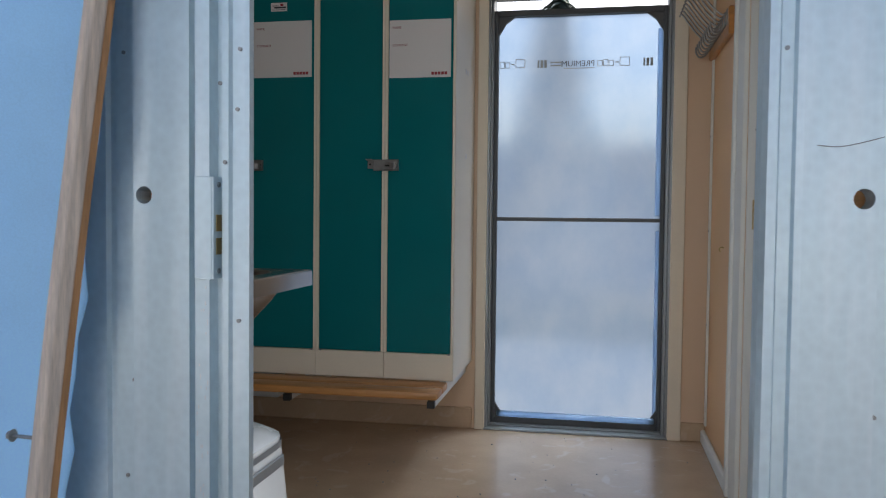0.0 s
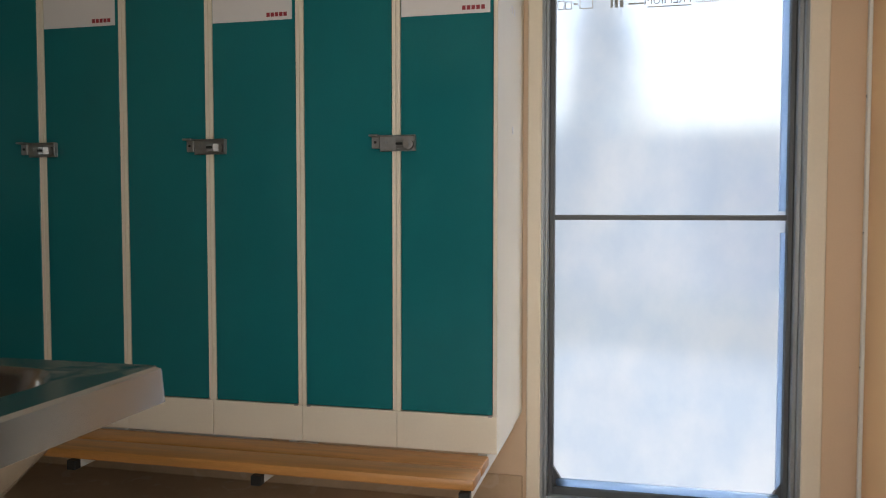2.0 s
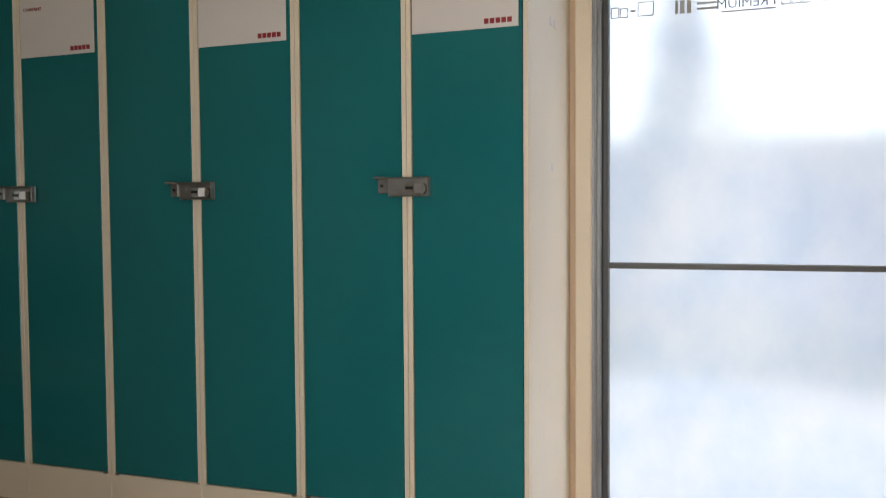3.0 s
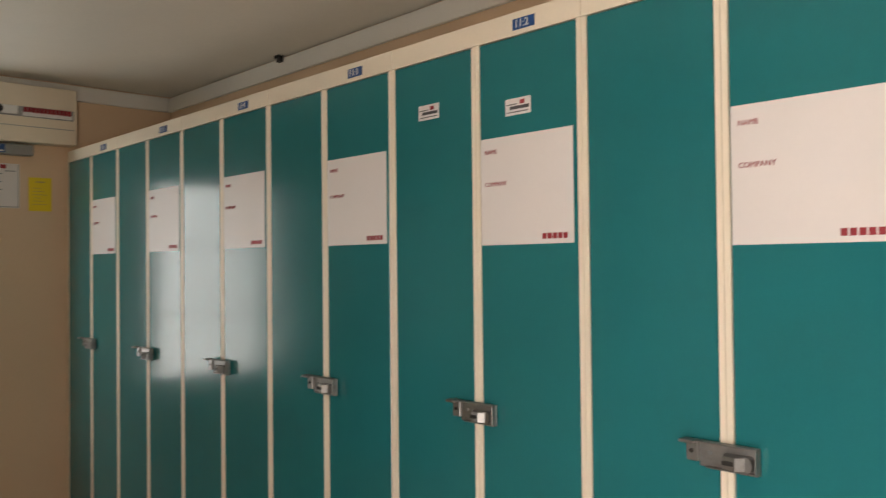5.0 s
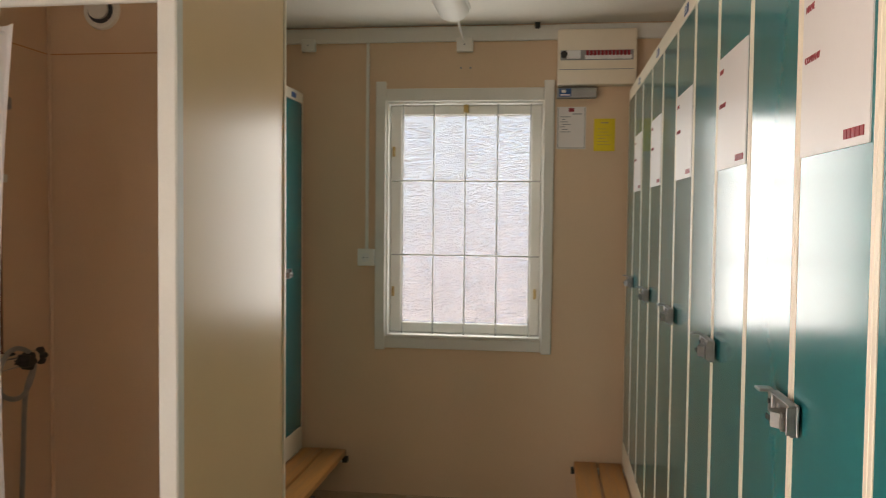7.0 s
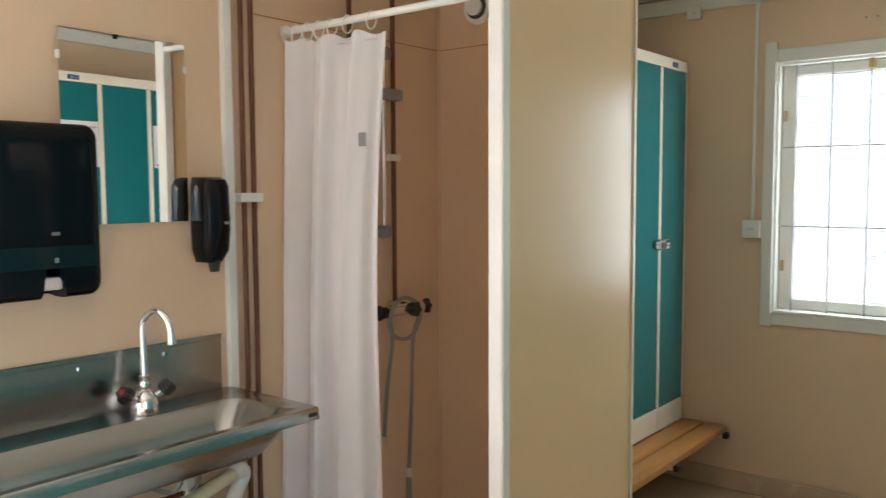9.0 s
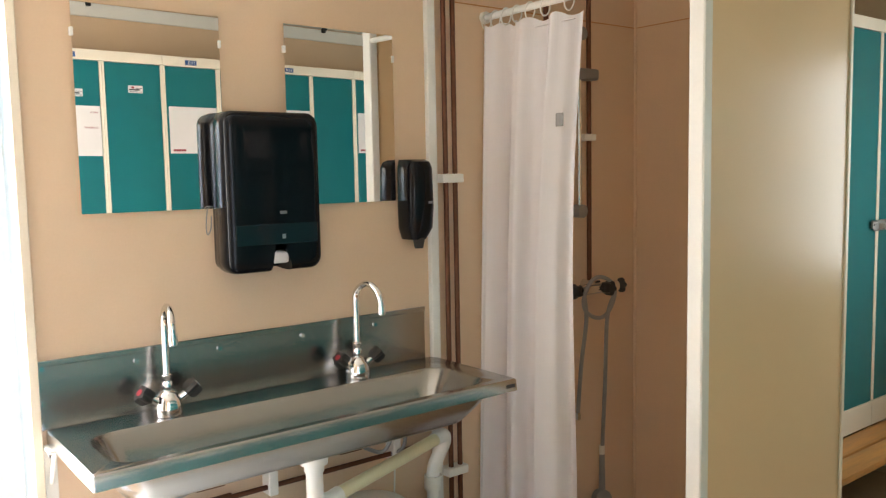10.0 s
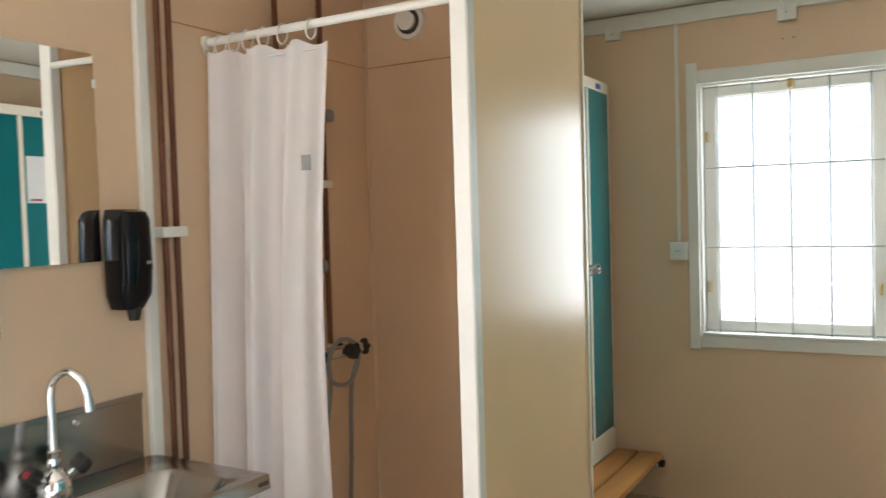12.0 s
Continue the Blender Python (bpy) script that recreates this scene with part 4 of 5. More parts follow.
# ---- south wall: basin ----
section(0, 0, 0)
solid("casing_south", boxes((-0.713, -0.691, YF, YF + 0.014, 0, 2.11), (0.115, 0.164, YF, YF + 0.014, 0, 2.11), (-0.691, 0.115, YF, YF + 0.013, 2.06, 2.11), bevel=0.002), CREAM, "cream casing round the entrance", "casing", "structure")
YF = 1.33
section(0.039, 0.032, -0.015)
solid("wall_strip", boxes((-1.947, -1.913, YF, YF + 0.02, 0.015, 2.39), bevel=0.003), WHITE, "white cover strip over a wall joint", "trim", "structure")
section(0.039, 0.032, -0.026)
sk = thing("wash_trough", (-1.33, YF, 0.92), "long stainless steel wash trough with two taps", "sink")


def loop(bm, x0, x1, y0, y1, r, z):
    return [bm.verts.new((u, v, z)) for u, v in rounded(x0, x1, y0, y1, r, 5)]


bm = bmesh.new()
levels = [(-1.925, -0.762, YF + 0.003, 1.7325, 0.004, 0.887), (-1.925, -0.762, YF + 0.003, 1.728, 0.004, 0.918), (-1.922, -0.765, YF + 0.006, 1.725, 0.006, 0.921),
          (-1.860, -0.815, 1.445, 1.698, 0.07, 0.919), (-1.852, -0.823, 1.453, 1.690, 0.065, 0.911), (-1.79, -0.87, 1.48, 1.665, 0.05, 0.826), (-1.75, -0.91, 1.51, 1.64, 0.04, 0.816)]
loops = [loop(bm, *l) for l in levels]
for a, b in zip(loops, loops[1:]):
    n = len(a)
    for k in range(n):
        bm.faces.new((a[k], a[(k + 1) % n], b[(k + 1) % n], b[k]))
bm.faces.new(loops[-1])
part("basin", bm, STEEL, sk, smooth=True)
bm = bmesh.new()
outer = [loop(bm, *l) for l in ((-1.88, -0.79, 1.43, 1.715, 0.06, 0.909), (-1.85, -0.82, 1.44, 1.70, 0.07, 0.86), (-1.80, -0.86, 1.46, 1.67, 0.06, 0.812), (-1.74, -0.91, 1.50, 1.64, 0.05, 0.798))]
for a, b in zip(outer, outer[1:]):
    n = len(a)
    for k in range(n):
        bm.faces.new((a[k], a[(k + 1) % n], b[(k + 1) % n], b[k]))
bm.faces.new(outer[-1])
part("bowl", bm, STEEL, sk, smooth=True)
part("splashback", boxes((-1.892, -0.745, YF, YF + 0.006, 0.92, 1.086), (-1.892, -0.745, YF + 0.006, YF + 0.010, 1.074, 1.089), bevel=0.0015), STEEL, sk)
for x, z in ((-0.760, 1.070), (-0.760, 0.985), (-0.98, 1.055), (-1.20, 1.055), (-1.45, 1.055), (-1.70, 1.055)):
    part("screw", rod(bmesh.new(), (x, YF + 0.006, z), (x, YF + 0.0125, z), 0.006, 12), CHROME, sk, smooth=True)
for x in (-0.768, -1.86):
    b = part("bracket", boxes((x - 0.014, x + 0.014, YF, YF + 0.006, 0.69, 0.885), (x - 0.014, x + 0.014, YF + 0.006, YF + 0.06, 0.877, 0.884), bevel=0.001), WHITE, sk, "white steel angle bracket")
    part("strut", rod(bmesh.new(), (x, YF + 0.006, 0.79), (x, YF + 0.055, 0.878), 0.006, 8), WHITE, b)


def star(bm, a, b, r, lobes=5):
    """A lobed knob from a to b."""
    a, b = Vector(a), Vector(b)
    d = (b - a).normalized()
    u = d.orthogonal().normalized()
    v = d.cross(u)
    rings = []
    for t, k in ((0.0, 0.72), (0.25, 1.0), (0.85, 1.0), (1.0, 0.85)):
        rings.append([bm.verts.new(a + (b - a) * t + r * k * (1 + 0.2 * math.cos(lobes * q)) * (math.cos(q) * u + math.sin(q) * v)) for q in (2 * math.pi * i / 30 for i in range(30))])
    for p, q in zip(rings, rings[1:]):
        for i in range(30):
            bm.faces.new((p[i], p[(i + 1) % 30], q[(i + 1) % 30], q[i]))
    bm.faces.new(rings[0][::-1])
    bm.faces.new(rings[-1])
    return bm


def turned(bm, x, y, profile, seg=24):
    """A turned shape round an upright axis, from (radius, height) pairs."""
    rings = [[bm.verts.new((x + q * math.cos(a), y + q * math.sin(a), z)) for a in (2 * math.pi * i / seg for i in range(seg))] for q, z in profile]
    for p, q in zip(rings, rings[1:]):
        for i in range(seg):
            bm.faces.new((p[i], p[(i + 1) % seg], q[(i + 1) % seg], q[i]))
    bm.faces.new(rings[0][::-1])
    bm.faces.new(rings[-1])
    return bm


for tx in (-1.035, -1.598):
    ty = 1.395
    t = part("tap", turned(bmesh.new(), tx, ty, [(0.037, 0.9205), (0.038, 0.926), (0.036, 0.945), (0.031, 0.963), (0.022, 0.977), (0.014, 0.983)]), CHROME, sk, "chrome mixer tap with swan neck", True)
    part("collar", turned(bmesh.new(), tx, ty, [(0.0135, 0.983), (0.0145, 0.986), (0.0145, 1.0), (0.012, 1.004), (0.012, 1.010), (0.0145, 1.013), (0.0145, 1.022), (0.010, 1.025)], 16), CHROME, t, smooth=True)
    dx, dy = (0.012, 0.09) if tx > -1.3 else (-0.03, 0.085)
    part("spout", tube(bmesh.new(), [(tx, ty, 1.02), (tx, ty, 1.10), (tx, ty, 1.155), (tx + dx * 0.14, ty + dy * 0.14, 1.184), (tx + dx * 0.5, ty + dy * 0.5, 1.199), (tx + dx * 0.86, ty + dy * 0.86, 1.180), (tx + dx, ty + dy, 1.150), (tx + dx * 1.03, ty + dy * 1.03, 1.125)], 0.0092, 14), CHROME, t, smooth=True)
    part("aerator", rod(bmesh.new(), (tx + dx * 1.02, ty + dy * 1.02, 1.138), (tx + dx * 1.04, ty + dy * 1.04, 1.112), 0.0112, 16), CHROME, t, smooth=True)
    for sgn in (-1, 1):
        a, b = Vector((tx + sgn * 0.046, ty + 0.006, 0.968)), Vector((tx + sgn * 0.073, ty + 0.012, 0.990))
        part("tap_stem", rod(bmesh.new(), (tx + sgn * 0.022, ty, 0.950), a, 0.013, 12, 0.011), CHROME, t, smooth=True)
        part("tap_handle", star(bmesh.new(), a, b, 0.0205), BLACKM, t, "black lobed tap handle", True)
        d = (b - a).normalized()
        part("cap_mark", rod(bmesh.new(), b - d * 0.001, b + d * 0.0015, 0.009, 12), RED if sgn > 0 else GREYLT, t, "red hot mark" if sgn > 0 else "grey cold mark")
for x, z in ((-0.768, 0.72), (-0.768, 0.86)):
    part("screw", rod(bmesh.new(), (x, YF + 0.005, z), (x, YF + 0.009, z), 0.006, 12), CHROME, sk, smooth=True)
part("maker_label", boxes((-1.9262, -1.9252, 1.69, 1.722, 0.900, 0.910), (-1.915, -1.885, 1.7302, 1.7318, 0.898, 0.908)), INK, sk, "small dark maker's label on the rim")
section(0.039, 0.032, -0.015)
# waste and supply pipes
bm = rod(bmesh.new(), (-1.345, 1.575, 0.79), (-1.345, 1.575, 0.755), 0.036, 16)
rod(bm, (-1.345, 1.575, 0.755), (-1.345, 1.575, 0.735), 0.026, 16)
tube(bm, [(-1.345, 1.575, 0.745), (-1.345, 1.575, 0.69), (-1.35, 1.572, 0.655), (-1.385, 1.565, 0.64), (-1.43, 1.555, 0.645)], 0.023, 12)
wp = thing("waste_pipe", (-1.345, 1.575, 0.7), "white plastic trap and yellowed waste pipe under the trough", "pipe")
part("trap", bm, PVC, wp, smooth=True)
part("pipe", rod(bmesh.new(), (-1.42, 1.557, 0.645), (-1.86, 1.43, 0.672), 0.019, 12), YPVC, wp, "yellowed plastic pipe", True)
bm = tube(bmesh.new(), [(-1.85, 1.432, 0.672), (-1.89, 1.42, 0.675), (-1.905, 1.41, 0.65), (-1.88, 1.405, 0.60), (-1.865, 1.40, 0.55), (-1.865, 1.40, 0.40), (-1.865, 1.40, 0.0)], 0.022, 12)
rod(bm, (-1.865, 1.40, 0.50), (-1.865, 1.40, 0.545), 0.029, 14)
part("elbow", bm, PVC, wp, smooth=True)
cp = thing("supply_pipes", (-1.99, 1.36, 0), "two aged copper pipes running floor to ceiling", "pipe")
for x in (-1.972, -2.010):
    part("pipe", rod(bmesh.new(), (x, 1.358, 0.015), (x, 1.358, ZC + 0.013), 0.0085, 10), COPPER, cp, smooth=True)
for z in (1.485, 0.52, 2.33):
    part("clip", boxes((-2.032, -1.948, YF, 1.378, z - 0.014, z + 0.014), bevel=0.003), PVC, cp, "white plastic pipe clip")
hp = thing("feed_pipes", (-1.5, 1.36, 0.66), "two copper feed pipes clipped under the trough", "pipe")
for z, x0 in ((0.685, -1.14), (0.635, -1.16)):
    part("pipe", rod(bmesh.new(), (x0, 1.36, z), (-1.972, 1.36, z), 0.0075, 10), COPPER, hp, smooth=True)
    part("fitting", rod(bmesh.new(), (x0 + 0.03, 1.36, z), (x0 - 0.045, 1.36, z), 0.0135, 8), COPPER, hp)
    part("hose", tube(bmesh.new(), [(x0 + 0.03, 1.36, z), (x0 + 0.10, 1.362, z - 0.015), (x0 + 0.16, 1.37, z - 0.01), (x0 + 0.15, 1.385, z + 0.08), (-1.06, 1.40, 0.88)], 0.006, 8), GREYLT, hp, "braided steel hose", True)
part("fitting", rod(bmesh.new(), (-1.55, 1.36, 0.685), (-1.62, 1.36, 0.685), 0.0135, 8), COPPER, hp)
part("hose", tube(bmesh.new(), [(-1.62, 1.362, 0.685), (-1.68, 1.39, 0.66), (-1.70, 1.41, 0.72), (-1.66, 1.40, 0.80), (-1.635, 1.395, 0.89)], 0.006, 8), GREYLT, hp, "braided steel hose", True)
part("hose", tube(bmesh.new(), [(-1.73, 1.362, 0.635), (-1.76, 1.39, 0.66), (-1.75, 1.40, 0.74), (-1.66, 1.40, 0.89)], 0.006, 8), GREYLT, hp, "braided steel hose", True)
for x in (-1.325, -1.745):
    part("clip", boxes((x - 0.014, x + 0.014, YF, 1.378, 0.612, 0.708), bevel=0.003), PVC, hp, "white plastic pipe clip")

cb = thing("cable_cover", (-1.8, YF, 0.74), "short white plastic cable cover under the trough", "cable cover")
part("cover", boxes((-1.885, -1.76, YF, YF + 0.022, 0.722, 0.742), bevel=0.003), PVC, cb)
part("end_piece", boxes((-1.905, -1.886, YF, YF + 0.026, 0.716, 0.748), bevel=0.003), PVC, cb)
part("cable", tube(bmesh.new(), [(-1.765, YF + 0.008, 0.725), (-1.752, YF + 0.010, 0.68), (-1.760, YF + 0.008, 0.58), (-1.752, YF + 0.008, 0.45)], 0.003, 6), PVC, cb, "thin white cable", True)

# white lidded bin below the trough
bn = thing("plastic_bin", (-1.3, 1.6, 0), "white plastic bin with a rounded lid under the trough", "bin")
bm = bmesh.new()
lv = [loop(bm, *l) for l in ((-1.72, -0.82, 1.36, 1.87, 0.05, 0.015), (-1.70, -0.855, 1.365, 1.825, 0.05, 0.50))]
for k in range(len(lv[0])):
    n = len(lv[0])
    bm.faces.new((lv[0][k], lv[0][(k + 1) % n], lv[1][(k + 1) % n], lv[1][k]))
bm.faces.new(lv[1])
bm.faces.new(lv[0][::-1])
part("body", bm, APPL, bn, smooth=True)
bm = bmesh.new()
lv = [loop(bm, *l) for l in ((-1.71, -0.85, 1.36, 1.835, 0.09, 0.502), (-1.71, -0.85, 1.36, 1.835, 0.09, 0.53), (-1.68, -0.87, 1.37, 1.80, 0.10, 0.552), (-1.55, -0.95, 1.40, 1.70, 0.10, 0.558))]
for a, b in zip(lv, lv[1:]):
    n = len(a)
    for k in range(n):
        bm.faces.new((a[k], a[(k + 1) % n], b[(k + 1) % n], b[k]))
bm.faces.new(lv[-1])
part("lid", bm, APPL, bn, smooth=True)
bm = bmesh.new()
lv = [loop(bm, *l) for l in ((-1.713, -0.847, 1.359, 1.838, 0.09, 0.506), (-1.713, -0.847, 1.359, 1.838, 0.09, 0.520))]
for k in range(len(lv[0])):
    n = len(lv[0])
    bm.faces.new((lv[0][k], lv[0][(k + 1) % n], lv[1][(k + 1) % n], lv[1][k]))
part("seal", bm, GREYLT, bn, "grey rubber seal")
part("grip", boxes((-0.852, -0.846, 1.60, 1.78, 0.46, 0.485), bevel=0.002), GREYLT, bn)

# mirrors
for x0, x1, turn in ((-1.236, -0.868, 0.029), (-1.790, -1.418, 0.037)):
    m = thing("wall_mirror", ((x0 + x1) / 2, YF, 1.66), "plain rectangular frameless wall mirror above the trough", "mirror", "wall mirrors")
    m.rotation_euler.z = turn
    part("glass", boxes((x0, x1, YF + 0.009, YF + 0.014, 1.420, 1.920)), MIRROR, m)
    for x in (x0, x1):
        part("clip", boxes((x - 0.004, x + 0.004, YF + 0.006, YF + 0.017, 1.84, 1.86), bevel=0.001), PVC, m)

# towel dispenser
td = thing("towel_dispenser", (-1.32, YF, 1.46), "glossy black paper towel dispenser", "dispenser")
bm = bmesh.new()
nb = rounded(-1.475, -1.198, 1.247, 1.673, 0.032, 6)
low = [(-1.318, 1.247), (-1.322, 1.283), (-1.336, 1.302), (-1.362, 1.302), (-1.376, 1.283), (-1.380, 1.247)]
left_i = [i for i, p in enumerate(nb) if abs(p[1] - 1.247) < 1e-6 and p[0] < -1.3][0]
nb = nb[:left_i + 1] + low[::-1] + nb[left_i + 1:]
cx, cz = -1.3365, 1.460
lv = [[bm.verts.new((cx + (u - cx) * (1 - 2 * q / 0.277), YF + d, cz + (v - cz) * (1 - 2 * q / 0.426))) for u, v in nb]
      for d, q in ((0.002, 0.004), (0.03, 0.002), (0.034, 0.0), (0.075, 0.0), (0.088, 0.0015), (0.098, 0.006), (0.104, 0.014), (0.1065, 0.026), (0.1075, 0.06))]
n = len(nb)
for a, b in zip(lv, lv[1:]):
    for k in range(n):
        bm.faces.new((a[k], a[(k + 1) % n], b[(k + 1) % n], b[k]))
caps = [bm.faces.new(lv[-1]), bm.faces.new(lv[0][::-1])]
bmesh.ops.triangulate(bm, faces=caps)
part("casing", bm, BLACK, td, smooth=True)
part("window_band", boxes((-1.455, -1.218, YF + 0.1070, YF + 0.1085, 1.322, 1.376), bevel=0.0006), SMOKED, td, "smoked level window")
part("mark", boxes((-1.364, -1.344, YF + 0.1078, YF + 0.109, 1.402, 1.410), bevel=0.0003), GREYLT, td, "small grey maker's mark")
part("mark", boxes((-1.358, -1.348, YF + 0.1086, YF + 0.1095, 1.336, 1.348), bevel=0.0003), GREYLT, td)
part("paper_towel", boxes((-1.375, -1.324, YF + 0.055, YF + 0.092, 1.268, 1.300), bevel=0.006, seg=2), PAPER, td, "white paper towel end")
bm = tube(bmesh.new(), [(-1.194, YF + 0.02, 1.425), (-1.180, YF + 0.02, 1.42), (-1.174, YF + 0.02, 1.37), (-1.178, YF + 0.02, 1.352), (-1.187, YF + 0.02, 1.37), (-1.189, YF + 0.02, 1.40)], 0.0016, 6)
part("wire_hook", bm, ZINC, td)
section(0.008, 0.032, -0.015)
sd = thing("soap_dispenser", (-1.80, YF, 1.42), "glossy black soap dispenser", "dispenser")
bm = bmesh.new()
lv = []
for z, wx, d, r in ((1.30, 0.030, 0.075, 0.02), (1.335, 0.046, 0.095, 0.03), (1.40, 0.048, 0.10, 0.03), (1.52, 0.046, 0.098, 0.03), (1.538, 0.041, 0.09, 0.028), (1.545, 0.035, 0.07, 0.02)):
    lv.append(loop(bm, -1.802 - wx, -1.802 + wx, YF + 0.002, YF + d, min(r, wx * 0.9), z))
for a, b in zip(lv, lv[1:]):
    n = len(a)
    for k in range(n):
        bm.faces.new((a[k], a[(k + 1) % n], b[(k + 1) % n], b[k]))
bm.faces.new(lv[0][::-1])
bm.faces.new(lv[-1])
part("casing", bm, BLACK, sd, smooth=True)
part("nozzle", rod(bmesh.new(), (-1.805, YF + 0.06, 1.272), (-1.805, YF + 0.06, 1.305), 0.013, 12, 0.02), BLACKM, sd)
part("mark", boxes((-1.83, -1.815, YF + 0.1005, YF + 0.102, 1.41, 1.418)), GREYLT, sd)

# ---- shower ----
section(0, 0, 0)
solid("wall_shower", boxes((-3.05, -2.911, 1.362, 2.098, 0, ZC)), BEIGE, "beige laminate side wall of the shower", "wall", "structure")
solid("wall_screen", boxes((-3.03, -2.262, 2.10, 2.138, 0, ZC)), BEIGE_SHINE, "glossy beige partition panel of the shower", "wall", "structure")
solid("trim_post", boxes((-2.262, -2.222, 2.094, 2.144, 0, ZC), bevel=0.004), WHITE, "white corner post of the shower partition", "trim", "structure")
solid("trim_edge", boxes((-3.05, -3.031, 2.099, 2.144, 0, ZC), bevel=0.003), CREAM, "cream edge strip of the partition", "trim", "structure")
section(0.039, 0.032, -0.015)
solid("trim_seam", boxes((-2.95, -2.035, YF, YF + 0.0025, 2.047, 2.0505), (-2.95, -2.9475, YF + 0.003, 2.066, 2.047, 2.0505)), PINE, "thin brown joint line round the shower wall", "trim", "structure")
solid("trim_corner", boxes((-2.95, -2.938, YF, YF + 0.012, 0, 2.39), bevel=0.005), BEIGE, "sealed corner of the shower", "trim", "structure")
rl = thing("curtain_rail", (-2.2, 1.7, 2.03), "white shower curtain rail", "rail")
A, B = Vector((-2.165, YF, 2.010)), Vector((-2.277, 2.064, 2.045))
part("rail", rod(bmesh.new(), A, B, 0.0115, 14), WHITE, rl, smooth=True)
part("socket", rod(bmesh.new(), A, A + (B - A) * 0.02, 0.02, 14), PVC, rl)
cu = thing("shower_curtain", (-2.17, 1.55, 1.0), "white cloth shower curtain pulled aside", "curtain")
bm = bmesh.new()
g = []
NS, NZ = 96, 40
for i in range(NS + 1):
    s = i / NS
    row = []
    for j in range(NZ + 1):
        q = j / NZ
        z = 1.985 - 0.012 * math.sin(math.pi * 6 * s) ** 2 * (1 - q) - 1.90 * q
        yy = 1.352 + (0.345 - 0.02 * math.sin(q * 5) - 0.05 * q) * s
        amp = 0.028 + 0.030 * q
        c = A + (B - A) * ((yy - YF) / 0.734)
        x = c.x + amp * math.sin(2 * math.pi * 2.7 * s + 0.6 + 0.6 * q) + 0.006 * math.sin(2 * math.pi * 9 * s + 3 * q) * (0.5 + q) + 0.03 * q
        y = yy + 0.014 * math.sin(2 * math.pi * 7 * s + 2 * q) * q
        row.append(bm.verts.new((x, y, z)))
    g.append(row)
for i in range(NS):
    for j in range(NZ):
        bm.faces.new((g[i][j], g[i + 1][j], g[i + 1][j + 1], g[i][j + 1]))
cloth = part("cloth", bm, CLOTH, cu, smooth=True)
part("hem", boxes((-2.212, -2.200, 1.45, 1.70, 1.955, 1.957)), CLOTH, cu)
part("care_label", boxes((-2.152, -2.150, 1.672, 1.702, 1.635, 1.675)), GREYLT, cu, "small grey care label")
for k in range(7):
    s = (0.02, 0.07, 0.13, 0.19, 0.26, 0.34, 0.46)[k]
    c = A + (B - A) * s
    ring = [c + Vector((0.021 * math.cos(a), 0.004 * math.sin(a), 0.026 * math.sin(a) - 0.012)) for a in (2 * math.pi * q / 10 for q in range(11))]
    part("ring", tube(bmesh.new(), ring, 0.0028, 6), PVC, cu, "white plastic ring", True)
section(0.089, 0.032, -0.015)
sb = thing("shower_set", (-2.65, YF, 1.1), "shower mixer with slide bar and hose", "shower")
bm = rod(bmesh.new(), (-2.612, 1.39, 1.335), (-2.612, 1.39, 2.0), 0.009, 12)
part("slide_bar", bm, CHROME, sb, "chrome slide bar", True)
for z in (1.355, 1.985):
    bm = rod(bmesh.new(), (-2.612, YF, z), (-2.612, 1.395, z), 0.019, 14)
    rod(bm, (-2.612, 1.365, z), (-2.612, 1.41, z), 0.024, 14)
    part("mount", bm, GREYLT, sb, smooth=True)
part("slider", boxes((-2.70, -2.59, 1.365, 1.41, 1.825, 1.865), bevel=0.008, seg=2), GREYLT, sb, smooth=True)
part("pipe", rod(bmesh.new(), (-2.70, 1.358, 1.09), (-2.70, 1.358, ZC + 0.013), 0.009, 10), COPPER, sb, "dark copper pipe", True)
part("pipe", rod(bmesh.new(), (-2.48, 1.358, 1.95), (-2.48, 1.358, ZC + 0.013), 0.009, 10), COPPER, sb, "dark copper pipe", True)
part("pipe_clip", boxes((-2.72, -2.655, YF, 1.378, 1.61, 1.635), bevel=0.003), PVC, sb)
bm = rod(bmesh.new(), (-2.60, 1.40, 1.065), (-2.80, 1.40, 1.065), 0.022, 14)
rod(bm, (-2.70, YF, 1.075), (-2.70, 1.40, 1.075), 0.02, 12)
part("mixer", bm, CHROME, sb, "chrome mixer body", True)
for x, d in ((-2.80, -1), (-2.60, 1), (-2.73, 0)):
    bm = star(bmesh.new(), (x + 0.008 * d, 1.40, 1.065), (x + 0.036 * d, 1.40 + (0.045 if d == 0 else 0.008), 1.065), 0.024)
    part("knob", bm, BLACKM, sb, "black lobed knob", True)
ring = [(-2.68 + 0.085 * math.cos(a), 1.425 + 0.004 * math.sin(3 * a), 1.035 + 0.075 * math.sin(a)) for a in (0.3 + 2 * math.pi * q / 14 for q in range(18))]
part("hose", tube(bmesh.new(), ring, 0.0075, 8), GREYLT, sb, "coiled metal hose", True)
part("hose", tube(bmesh.new(), [(-2.765, 1.425, 1.04), (-2.735, 1.415, 0.95), (-2.74, 1.40, 0.7), (-2.745, 1.38, 0.42)], 0.0075, 8), GREYLT, sb, "metal hose", True)
part("hose", tube(bmesh.new(), [(-2.60, 1.425, 1.04), (-2.625, 1.41, 0.95), (-2.63, 1.38, 0.78), (-2.622, 1.37, 0.60)], 0.0075, 8), GREYLT, sb, "metal hose", True)
part("hose_nut", rod(bmesh.new(), (-2.622, 1.37, 0.60), (-2.622, 1.37, 0.575), 0.011, 8), CHROME, sb)
